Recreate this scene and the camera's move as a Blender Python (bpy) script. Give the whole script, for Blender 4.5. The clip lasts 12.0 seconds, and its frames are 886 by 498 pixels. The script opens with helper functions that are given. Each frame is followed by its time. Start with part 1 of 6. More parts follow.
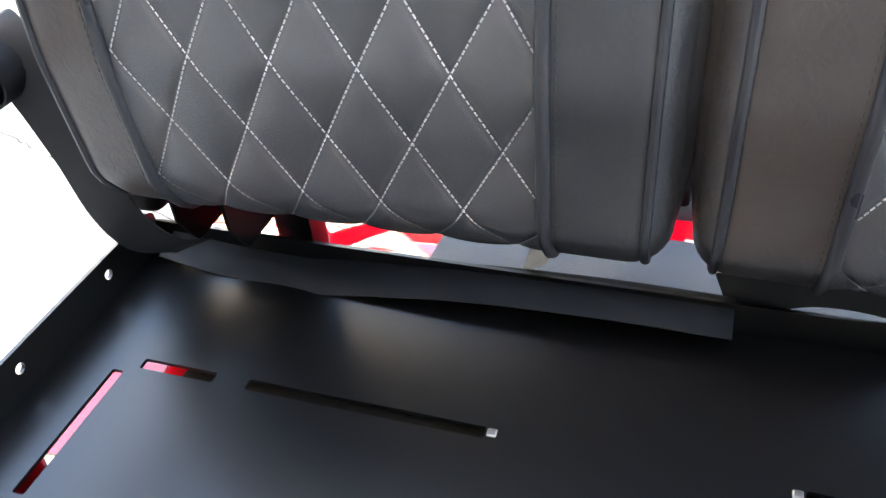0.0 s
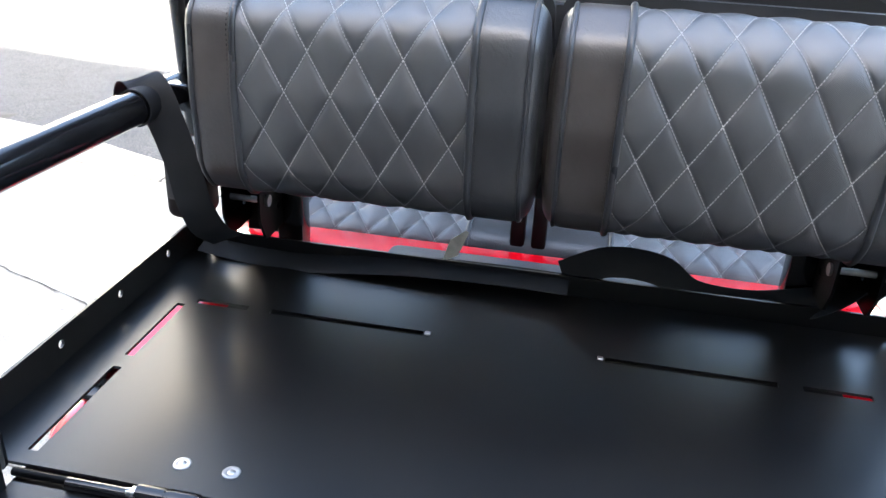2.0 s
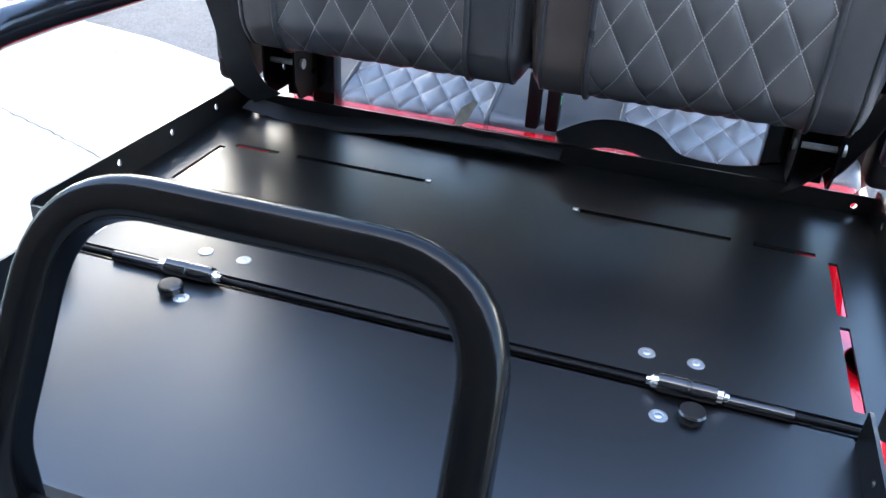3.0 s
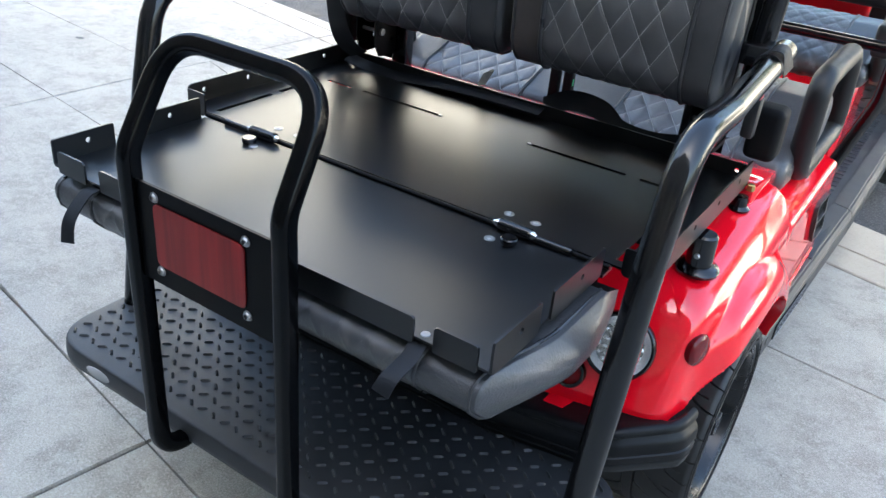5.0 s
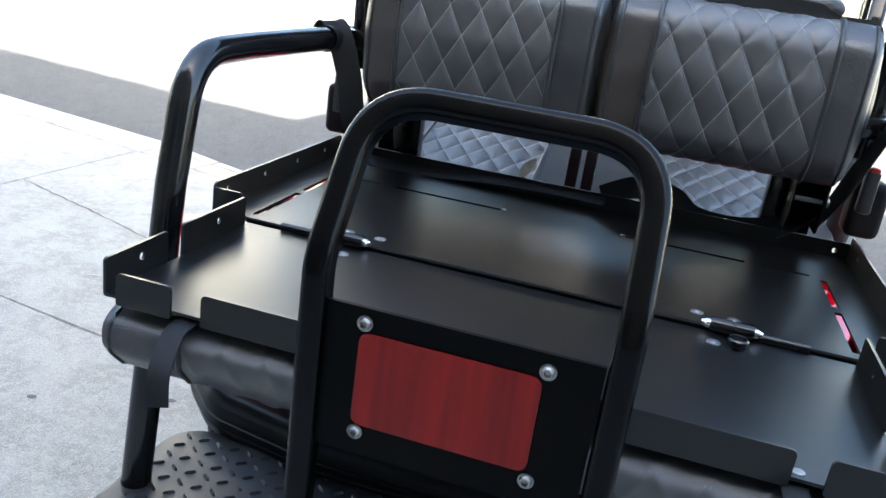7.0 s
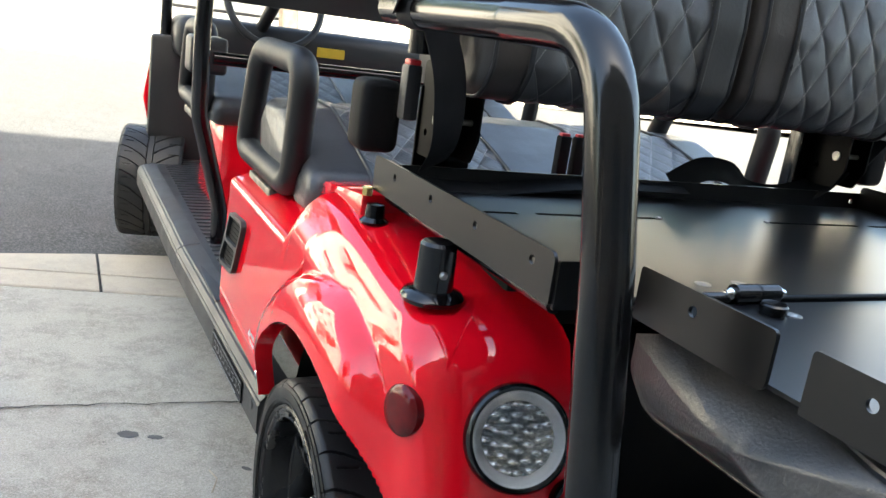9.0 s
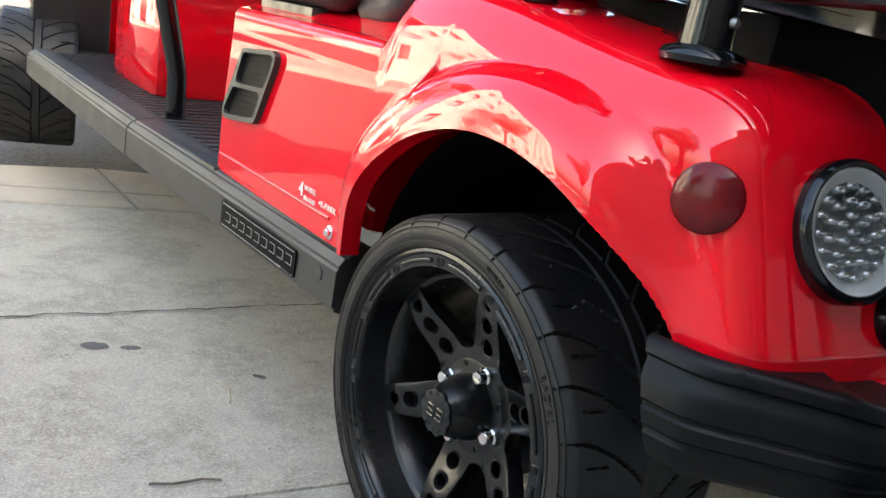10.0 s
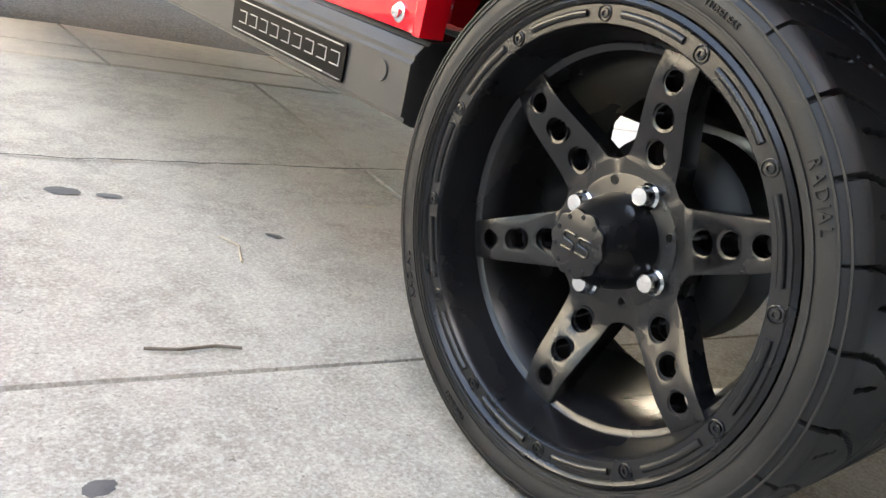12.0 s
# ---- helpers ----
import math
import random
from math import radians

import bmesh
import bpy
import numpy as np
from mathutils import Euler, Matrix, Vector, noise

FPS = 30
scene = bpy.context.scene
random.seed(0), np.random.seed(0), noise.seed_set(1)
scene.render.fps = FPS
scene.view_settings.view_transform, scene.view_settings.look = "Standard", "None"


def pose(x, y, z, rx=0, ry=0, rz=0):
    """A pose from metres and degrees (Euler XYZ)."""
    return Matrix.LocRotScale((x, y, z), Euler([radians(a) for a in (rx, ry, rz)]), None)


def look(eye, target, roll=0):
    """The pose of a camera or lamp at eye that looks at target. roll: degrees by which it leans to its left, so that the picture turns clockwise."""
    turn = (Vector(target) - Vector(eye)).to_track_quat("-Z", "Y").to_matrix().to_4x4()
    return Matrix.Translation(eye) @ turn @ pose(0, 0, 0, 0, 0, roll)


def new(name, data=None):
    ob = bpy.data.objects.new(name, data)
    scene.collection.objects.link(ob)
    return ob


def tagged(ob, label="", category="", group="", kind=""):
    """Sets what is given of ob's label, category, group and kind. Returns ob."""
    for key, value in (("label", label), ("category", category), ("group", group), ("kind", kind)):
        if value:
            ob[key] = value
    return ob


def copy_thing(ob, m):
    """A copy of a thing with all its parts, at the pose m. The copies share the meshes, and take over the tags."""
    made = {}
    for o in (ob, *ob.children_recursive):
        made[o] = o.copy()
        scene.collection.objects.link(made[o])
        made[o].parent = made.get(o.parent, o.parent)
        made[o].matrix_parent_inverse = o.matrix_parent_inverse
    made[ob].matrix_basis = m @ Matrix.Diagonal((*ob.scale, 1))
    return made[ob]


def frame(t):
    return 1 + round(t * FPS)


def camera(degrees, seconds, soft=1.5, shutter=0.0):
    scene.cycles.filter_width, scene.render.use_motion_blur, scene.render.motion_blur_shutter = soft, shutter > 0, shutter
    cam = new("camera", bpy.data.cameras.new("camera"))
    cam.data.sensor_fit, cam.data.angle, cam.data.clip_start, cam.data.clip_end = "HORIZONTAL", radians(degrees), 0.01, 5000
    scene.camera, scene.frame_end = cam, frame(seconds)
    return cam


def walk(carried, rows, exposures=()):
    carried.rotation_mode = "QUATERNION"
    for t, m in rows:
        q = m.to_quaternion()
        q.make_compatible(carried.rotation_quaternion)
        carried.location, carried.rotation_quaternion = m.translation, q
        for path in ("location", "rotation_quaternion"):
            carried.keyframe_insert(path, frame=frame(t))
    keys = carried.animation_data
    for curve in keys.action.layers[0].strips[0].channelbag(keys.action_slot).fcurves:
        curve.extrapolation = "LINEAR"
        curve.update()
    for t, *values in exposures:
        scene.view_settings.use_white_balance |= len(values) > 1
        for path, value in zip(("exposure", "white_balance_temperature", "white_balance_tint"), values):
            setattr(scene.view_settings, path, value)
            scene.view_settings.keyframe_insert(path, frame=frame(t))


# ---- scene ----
from mathutils.bvhtree import BVHTree

cam = camera(56.9, 12.0)
PATH = [
    (0, (0.011, -0.015, 1.314), (-0.552, 1.442, 0.065), -5.6),
    (0.5, (0.037, -0.119, 1.375), (-0.533, 1.476, 0.311), -5.2),
    (1, (0.054, -0.302, 1.361), (-0.421, 1.533, 0.725), -0.1),
    (1.3, (0.055, -0.352, 1.381), (-0.361, 1.504, 0.763), 0.4),
    (1.5, (0.055, -0.383, 1.392), (-0.352, 1.43, 0.651), 0.2),
    (2, (0.066, -0.545, 1.364), (-0.255, 1.229, 0.498), 2.8),
    (2.5, (0.114, -0.624, 1.32), (-0.257, 1.105, 0.386), 4.2),
    (3, (0.234, -0.714, 1.323), (-0.251, 0.951, 0.326), 3.7),
    (3.5, (0.379, -0.83, 1.373), (-0.199, 0.789, 0.351), 1.6),
    (3.7, (0.445, -0.87, 1.386), (-0.155, 0.742, 0.365), 2.1),
    (5.3, (0.867, -1.161, 1.427), (-0.074, 0.32, 0.467), 5.9),
    (5.5, (0.814, -1.196, 1.404), (-0.095, 0.326, 0.477), 7.0),
    (6, (0.622, -1.245, 1.337), (-0.28, 0.353, 0.542), 10.2),
    (6.5, (0.405, -1.207, 1.254), (-0.328, 0.498, 0.511), 10.6),
    (7, (0.148, -1.137, 1.212), (-0.305, 0.698, 0.56), 8.3),
    (7.5, (-0.142, -1.078, 1.167), (-0.446, 0.788, 0.515), 7.3),
    (7.7, (-0.293, -1.072, 1.175), (-0.467, 0.815, 0.534), 7.5),
    (9.3, (-1.081, -0.483, 0.926), (-0.065, 1.177, 0.466), 8.2),
    (9.5, (-1.137, -0.403, 0.859), (-0.04, 1.209, 0.412), 8.7),
    (10, (-1.213, -0.218, 0.686), (-0.026, 1.298, 0.143), 9.7),
    (10.5, (-1.243, -0.122, 0.543), (0.001, 1.273, -0.17), 8.4),
    (11, (-1.244, -0.027, 0.436), (0.034, 1.371, -0.208), 7.1),
    (11.5, (-1.19, 0.036, 0.435), (0.13, 1.428, -0.13), 9.7),
    (12, (-1.15, 0.06, 0.439), (0.095, 1.463, -0.253), 12.8),
]
EXPOSURES = [(0, 4.55, 7200, 8), (0.5, 4.28, 7200, 8), (1.0, 3.6, 7300, 6), (1.5, 3.5, 7400, 6), (2.0, 3.95, 6700, 7), (2.5, 4.25, 6150, 7), (3.7, 3.75, 5950, 6), (5.3, 3.1, 6400, 4), (6.5, 2.97, 6300, 3), (7.0, 3.27, 6350, 4), (7.7, 3.08, 6350, 3), (9.3, 3.0, 7050, 3), (10, 3.03, 7150, 4), (11, 3.42, 7400, 6), (12, 3.63, 7500, 8)]
walk(cam, [(t, look(eye, target, roll)) for t, eye, target, roll in PATH], EXPOSURES)

# ---- world, sun, exposure ----
SUN_ELEV, SUN_AZ = 38.0, 184.0
world = bpy.data.worlds.new("world")
scene.world = world
world.use_nodes = True
wn = world.node_tree
sky = wn.nodes.new("ShaderNodeTexSky")
sky.sky_type = "NISHITA"
sky.sun_disc = False
sky.sun_elevation = radians(SUN_ELEV)
sky.sun_rotation = radians(SUN_AZ)
sky.air_density, sky.dust_density = 1.0, 4.0
wn.links.new(sky.outputs[0], wn.nodes["Background"].inputs[0])
wn.nodes["Background"].inputs[1].default_value = 0.15
sun_data = bpy.data.lights.new("sun", "SUN")
sun_data.energy = 5.0
sun_data.angle = radians(0.53)
sun_data.color = (1.0, 0.93, 0.82)
sun = new("sun", sun_data)
sun.matrix_world = look((0, -20, 16), (1.4 * 20 / 20, 0, 16 - 20 * math.tan(radians(SUN_ELEV))))

# ---- materials ----


def material(name, base, rough=0.5, metal=0.0, second=None, scale=8.0, grain=180.0, bump=0.15, spread=0.12, coat=0.0, spec=0.5, depth=0.001, wrinkle=0.0, gloss=0.02):
    """A surface with stains at a large scale and grain at a small one."""
    m = bpy.data.materials.new(name)
    m.use_nodes = True
    nt, ln = m.node_tree.nodes, m.node_tree.links
    b = nt["Principled BSDF"]
    b.inputs["Metallic"].default_value = metal
    b.inputs["Specular IOR Level"].default_value = spec
    b.inputs["Coat Weight"].default_value = coat
    b.inputs["Coat Roughness"].default_value = gloss
    tc = nt.new("ShaderNodeTexCoord")
    big, small = nt.new("ShaderNodeTexNoise"), nt.new("ShaderNodeTexNoise")
    big.inputs["Scale"].default_value, small.inputs["Scale"].default_value = scale, grain
    big.inputs["Detail"].default_value = small.inputs["Detail"].default_value = 5
    ln.new(tc.outputs["Object"], big.inputs["Vector"])
    ln.new(tc.outputs["Object"], small.inputs["Vector"])
    mix = nt.new("ShaderNodeMix")
    mix.data_type = "RGBA"
    mix.inputs["A"].default_value = (*base, 1)
    mix.inputs["B"].default_value = (*(second or [c * 0.7 for c in base]), 1)
    ramp = nt.new("ShaderNodeMapRange")
    ramp.inputs["From Min"].default_value, ramp.inputs["From Max"].default_value = 0.38, 0.66
    ln.new(big.outputs["Fac"], ramp.inputs["Value"])
    ln.new(ramp.outputs["Result"], mix.inputs["Factor"])
    ln.new(mix.outputs["Result"], b.inputs["Base Color"])
    rr = nt.new("ShaderNodeMapRange")
    rr.inputs["From Min"].default_value, rr.inputs["From Max"].default_value = 0.3, 0.7
    rr.inputs["To Min"].default_value, rr.inputs["To Max"].default_value = max(0.0, rough - spread), min(1.0, rough + spread)
    ln.new(big.outputs["Fac"], rr.inputs["Value"])
    ln.new(rr.outputs["Result"], b.inputs["Roughness"])
    if bump:
        bp = nt.new("ShaderNodeBump")
        bp.inputs["Strength"].default_value, bp.inputs["Distance"].default_value = bump, depth
        ln.new(small.outputs["Fac"], bp.inputs["Height"])
        ln.new(bp.outputs["Normal"], b.inputs["Normal"])
        if wrinkle:
            fold, bp2 = nt.new("ShaderNodeTexNoise"), nt.new("ShaderNodeBump")
            fold.inputs["Scale"].default_value, fold.inputs["Detail"].default_value = 75, 4
            fold.inputs["Distortion"].default_value = 1.6
            bp2.inputs["Strength"].default_value, bp2.inputs["Distance"].default_value = wrinkle, 0.0022
            ln.new(tc.outputs["Object"], fold.inputs["Vector"])
            ln.new(fold.outputs["Fac"], bp2.inputs["Height"])
            ln.new(bp2.outputs["Normal"], bp.inputs["Normal"])
    return m


RED = material("red_paint", (0.82, 0.003, 0.015), 0.4, second=(0.78, 0.003, 0.014), bump=0.0, spread=0.02, coat=1.0, scale=3, spec=0.0)
RED.node_tree.nodes["Principled BSDF"].inputs["Coat IOR"].default_value = 1.66
DECK = material("black_powder_coat", (0.0010, 0.0010, 0.0012), 0.32, second=(0.0013, 0.0013, 0.0015), bump=0.0, spread=0.005, scale=5, spec=0.5)
TUBE = material("black_gloss_tube", (0.004, 0.004, 0.0045), 0.15, second=(0.005, 0.005, 0.0055), grain=900, bump=0.03, spread=0.03, scale=14, depth=0.0003)
PLASTIC = material("black_plastic", (0.011, 0.0115, 0.0125), 0.5, second=(0.018, 0.018, 0.019), grain=900, bump=0.3, spread=0.07, scale=9, depth=0.0005)
SILL = material("grey_black_plastic", (0.022, 0.022, 0.023), 0.52, second=(0.034, 0.033, 0.032), grain=700, bump=0.35, spread=0.08, scale=10, depth=0.0006)
VINYL = material("dark_vinyl", (0.026, 0.027, 0.029), 0.40, second=(0.036, 0.0365, 0.038), grain=300, bump=0.3, spread=0.06, scale=26, depth=0.0010, wrinkle=0.24, spec=0.8)
VINYL_BROWN = material("brown_black_vinyl", (0.034, 0.028, 0.025), 0.40, second=(0.046, 0.039, 0.035), grain=300, bump=0.3, spread=0.06, scale=26, depth=0.0010, wrinkle=0.24, spec=0.8)
# same vinyl again, its tone set apart for how light falls on ends and rolls
RELIT_VINYL = material("seat_end_vinyl", (0.046, 0.046, 0.048), 0.36, second=(0.060, 0.059, 0.061), grain=300, bump=0.5, spread=0.06, scale=26, depth=0.0012, wrinkle=0.25)
FABRIC = material("strap_webbing", (0.010, 0.0105, 0.012), 0.55, second=(0.015, 0.0155, 0.017), grain=1200, bump=0.4, spread=0.08, scale=30, depth=0.0005, spec=0.22)
BRACKET = material("dull_zinc_bracket", (0.20, 0.18, 0.15), 0.5, metal=0.6, second=(0.13, 0.12, 0.10), grain=200, bump=0.15, spread=0.1, scale=30)
PAD = material("foam_grip", (0.007, 0.007, 0.0075), 0.5, second=(0.010, 0.010, 0.0105), grain=600, bump=0.3, spread=0.06, scale=12, depth=0.0004, spec=0.35)
THREAD = material("grey_thread", (0.42, 0.41, 0.40), 0.7, second=(0.34, 0.33, 0.325), grain=900, bump=0.2)
PIPING = material("piping_vinyl", (0.020, 0.020, 0.022), 0.35, second=(0.03, 0.03, 0.032), grain=500, bump=0.2, depth=0.0004)
RUBBER = material("tyre_rubber", (0.011, 0.0107, 0.0105), 0.50, second=(0.020, 0.019, 0.018), grain=420, bump=0.3, spread=0.1, scale=12, depth=0.0006, spec=0.38)
RIM = material("satin_black_rim", (0.0045, 0.0045, 0.005), 0.27, second=(0.006, 0.006, 0.0066), grain=1200, bump=0.05, spread=0.03, scale=12, depth=0.0003, spec=0.5)
CHROME = material("chrome", (0.8, 0.8, 0.8), 0.12, metal=1.0, second=(0.7, 0.7, 0.7), bump=0.0, spread=0.05, scale=60)
STEEL = material("zinc_steel", (0.42, 0.41, 0.39), 0.38, metal=1.0, second=(0.3, 0.29, 0.28), grain=300, bump=0.1, spread=0.1, scale=40)


def paving_material(name, base, stain, light, depth=0.002, fleck=0.5, speck=650.0):
    """Mineral surface: fine specks, worn patches of a hand's size and broad stains."""
    m = bpy.data.materials.new(name)
    m.use_nodes = True
    nt, ln = m.node_tree.nodes, m.node_tree.links
    b = nt["Principled BSDF"]
    b.inputs["Roughness"].default_value = 0.9
    b.inputs["Specular IOR Level"].default_value = 0.3
    tc = nt.new("ShaderNodeTexCoord")

    def cloud(scale, detail, lo, hi, to_lo=0.0, to_hi=1.0, kind="ShaderNodeTexNoise"):
        n, r = nt.new(kind), nt.new("ShaderNodeMapRange")
        n.inputs["Scale"].default_value = scale
        n.inputs["Detail"].default_value = detail
        n.inputs["Roughness"].default_value = 0.62
        ln.new(tc.outputs["Object"], n.inputs["Vector"])
        ln.new(n.outputs["Fac"], r.inputs["Value"])
        r.inputs["From Min"].default_value, r.inputs["From Max"].default_value = lo, hi
        r.inputs["To Min"].default_value, r.inputs["To Max"].default_value = to_lo, to_hi
        return r.outputs["Result"], n

    def blend(fac, a, c, how="MIX"):
        x = nt.new("ShaderNodeMix")
        x.data_type, x.blend_type = "RGBA", how
        ln.new(fac, x.inputs["Factor"])
        for v, key in ((a, "A"), (c, "B")):
            if isinstance(v, tuple):
                x.inputs[key].default_value = (*v, 1)
            else:
                ln.new(v, x.inputs[key])
        return x.outputs["Result"]
    broad, _ = cloud(0.9, 6, 0.42, 0.62)
    hand, _ = cloud(7, 8, 0.44, 0.58, 0.0, 0.85)
    rubbed, _ = cloud(30, 8, 0.48, 0.60, 0.0, 0.75)
    dark, _ = cloud(speck, 3, 0.46, 0.68, 0.0, fleck * 0.75)
    pale, fine = cloud(speck * 0.6, 3, 0.46, 0.70, 0.0, fleck)
    pits, _ = cloud(95, 3, 0.66, 0.72, 0.0, 0.6)
    col = blend(broad, base, tuple(0.5 * (p + q) for p, q in zip(base, stain)))
    col = blend(hand, col, stain)
    col = blend(rubbed, col, base)
    col = blend(dark, col, tuple(0.4 * c for c in stain))
    col = blend(pale, col, light)
    col = blend(pits, col, tuple(0.35 * c for c in stain))
    ln.new(col, b.inputs["Base Color"])
    bp = nt.new("ShaderNodeBump")
    bp.inputs["Strength"].default_value, bp.inputs["Distance"].default_value = 0.6, depth
    ln.new(fine.outputs["Fac"], bp.inputs["Height"])
    ln.new(bp.outputs["Normal"], b.inputs["Normal"])
    return m


CONCRETE = paving_material("concrete", (0.382, 0.356, 0.308), (0.258, 0.237, 0.203), (0.515, 0.49, 0.44), fleck=0.62, speck=330.0)
KERB_MAT = paving_material("kerb_concrete", (0.46, 0.43, 0.37), (0.31, 0.28, 0.24), (0.58, 0.54, 0.48))
JOINT = material("joint_dirt", (0.045, 0.041, 0.036), 0.95, second=(0.075, 0.068, 0.060), grain=120, bump=0.6, scale=4, depth=0.004)
ASPHALT = paving_material("asphalt", (0.058, 0.058, 0.060), (0.042, 0.042, 0.043), (0.20, 0.20, 0.195), 0.006, 0.6, 190.0)
PATCH = paving_material("patched_concrete", (0.44, 0.385, 0.305), (0.36, 0.32, 0.265), (0.54, 0.49, 0.42))
STAIN = material("dark_gum_stain", (0.06, 0.058, 0.056), 0.7, second=(0.10, 0.10, 0.095), grain=160, bump=0.4, scale=30, depth=0.002)
WOOD = material("twig_bark", (0.16, 0.13, 0.10), 0.9, second=(0.09, 0.07, 0.05), grain=300, bump=0.6, scale=40)
PALE = material("dry_leaf", (0.42, 0.36, 0.27), 0.85, second=(0.30, 0.25, 0.18), grain=200, bump=0.4, scale=30)
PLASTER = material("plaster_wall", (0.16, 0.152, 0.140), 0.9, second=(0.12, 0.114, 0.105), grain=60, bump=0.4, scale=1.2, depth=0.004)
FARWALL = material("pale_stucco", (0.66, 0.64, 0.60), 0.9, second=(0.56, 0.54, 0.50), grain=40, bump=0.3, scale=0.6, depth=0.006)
# pale colour stands in for the glare that washes out the far panes
FARPANE = material("pale_blind_glass", (0.42, 0.43, 0.43), 0.15, second=(0.34, 0.35, 0.36), bump=0.0, spread=0.05)
DARKGLASS = material("dark_window_glass", (0.02, 0.024, 0.028), 0.06, second=(0.03, 0.034, 0.04), bump=0.0, spread=0.02)
MAT_BLUE = material("blue_grey_rubber_mat", (0.045, 0.052, 0.062), 0.6, second=(0.06, 0.068, 0.08), grain=400, bump=0.4, scale=12)
PAPER = material("paper_tag", (0.68, 0.66, 0.60), 0.8, second=(0.5, 0.48, 0.43), grain=90, bump=0.2, scale=60)
RED_LENS = material("red_lens", (0.095, 0.003, 0.005), 0.12, second=(0.13, 0.004, 0.006), grain=120, bump=0.2, spread=0.04, scale=40, spec=0.3)
RED_BUTTON = material("red_button", (0.65, 0.02, 0.03), 0.4, bump=0.0)
WHITE = material("white_decal", (0.85, 0.84, 0.82), 0.5, second=(0.8, 0.79, 0.77), bump=0.0)
SILVER = material("silver_print", (0.45, 0.45, 0.46), 0.35, metal=0.7, second=(0.3, 0.3, 0.31), bump=0.0)
LENS = material("lamp_reflector", (0.55, 0.55, 0.54), 0.18, metal=0.9, second=(0.35, 0.35, 0.35), grain=90, bump=0.8, spread=0.08, scale=50, depth=0.003)
LED = material("led_bead", (0.88, 0.88, 0.86), 0.07, metal=0.85, second=(0.8, 0.8, 0.8), bump=0.0, spread=0.02, coat=1.0)
LAMP_RIM = material("grey_lens_rim", (0.70, 0.70, 0.68), 0.35, second=(0.38, 0.38, 0.37), bump=0.05)
ZINC = material("yellow_zinc", (0.62, 0.46, 0.18), 0.3, metal=1.0, second=(0.5, 0.38, 0.15), bump=0.0)
PLATE = material("matt_black_steel", (0.0014, 0.0014, 0.0016), 0.4, second=(0.002, 0.002, 0.0022), grain=900, bump=0.1, spread=0.05, scale=9, depth=0.0004, spec=0.08)
BAR = material("black_painted_bar", (0.0009, 0.0009, 0.001), 0.19, second=(0.0013, 0.0013, 0.0015), grain=900, bump=0.06, spread=0.05, scale=9, depth=0.0003, spec=0.16)
BUMPER = material("black_bumper_plastic", (0.0035, 0.0036, 0.004), 0.42, second=(0.006, 0.006, 0.0065), grain=700, bump=0.3, spread=0.08, scale=9, depth=0.0005, spec=0.2)
# black plastic; on underbody, well and tray this near-black also stands for shade
BLACK_SHADE = material("chassis_black", (0.006, 0.006, 0.0065), 0.7, second=(0.012, 0.011, 0.010), grain=300, bump=0.3, spread=0.1, scale=9, depth=0.0006, spec=0.12)
STEP_LENS = material("grey_step_lens", (0.34, 0.34, 0.33), 0.2, second=(0.24, 0.24, 0.23), bump=0.05)
YELLOW = material("yellow_label", (0.75, 0.55, 0.05), 0.5, bump=0.0)
GREEN = material("green_dot", (0.05, 0.45, 0.15), 0.5, bump=0.0)


def weave_material():
    """Quilted vinyl with a fine diagonal twill."""
    m = material("quilted_vinyl", (0.036, 0.0365, 0.038), 0.40, second=(0.046, 0.0465, 0.048), grain=260, bump=0.0, spread=0.05, scale=20, spec=1.0, coat=0.35, gloss=0.42)
    nt, ln = m.node_tree.nodes, m.node_tree.links
    tc, wave, bp = nt.new("ShaderNodeTexCoord"), nt.new("ShaderNodeTexWave"), nt.new("ShaderNodeBump")
    wave.bands_direction = "DIAGONAL"
    wave.inputs["Scale"].default_value = 330
    wave.inputs["Distortion"].default_value = 0.6
    bp.inputs["Strength"].default_value, bp.inputs["Distance"].default_value = 0.35, 0.0006
    ln.new(tc.outputs["Object"], wave.inputs["Vector"])
    ln.new(wave.outputs["Fac"], bp.inputs["Height"])
    ln.new(bp.outputs["Normal"], nt["Principled BSDF"].inputs["Normal"])
    return m


def reflector_material():
    """Red prismatic reflector sheet with fine rows."""
    m = material("red_reflector", (0.235, 0.008, 0.007), 0.34, second=(0.14, 0.005, 0.005), bump=0.0, spread=0.05, scale=9, spec=0.3)
    nt, ln = m.node_tree.nodes, m.node_tree.links
    bands = nt.new("ShaderNodeMapping")
    bands.inputs["Scale"].default_value = (6.0, 1.0, 0.35)
    for n in list(nt):
        if n.type == "TEX_NOISE" and n.inputs["Scale"].default_value == 9:
            ln.new(nt["Texture Coordinate"].outputs["Object"], bands.inputs["Vector"])
            ln.new(bands.outputs["Vector"], n.inputs["Vector"])
    tc, vor, bp = nt.new("ShaderNodeTexCoord"), nt.new("ShaderNodeTexVoronoi"), nt.new("ShaderNodeBump")
    vor.inputs["Scale"].default_value = 330
    bp.inputs["Strength"].default_value, bp.inputs["Distance"].default_value = 0.12, 0.0006
    ln.new(tc.outputs["Object"], vor.inputs["Vector"])
    ln.new(vor.outputs["Distance"], bp.inputs["Height"])
    ln.new(bp.outputs["Normal"], nt["Principled BSDF"].inputs["Normal"])
    return m


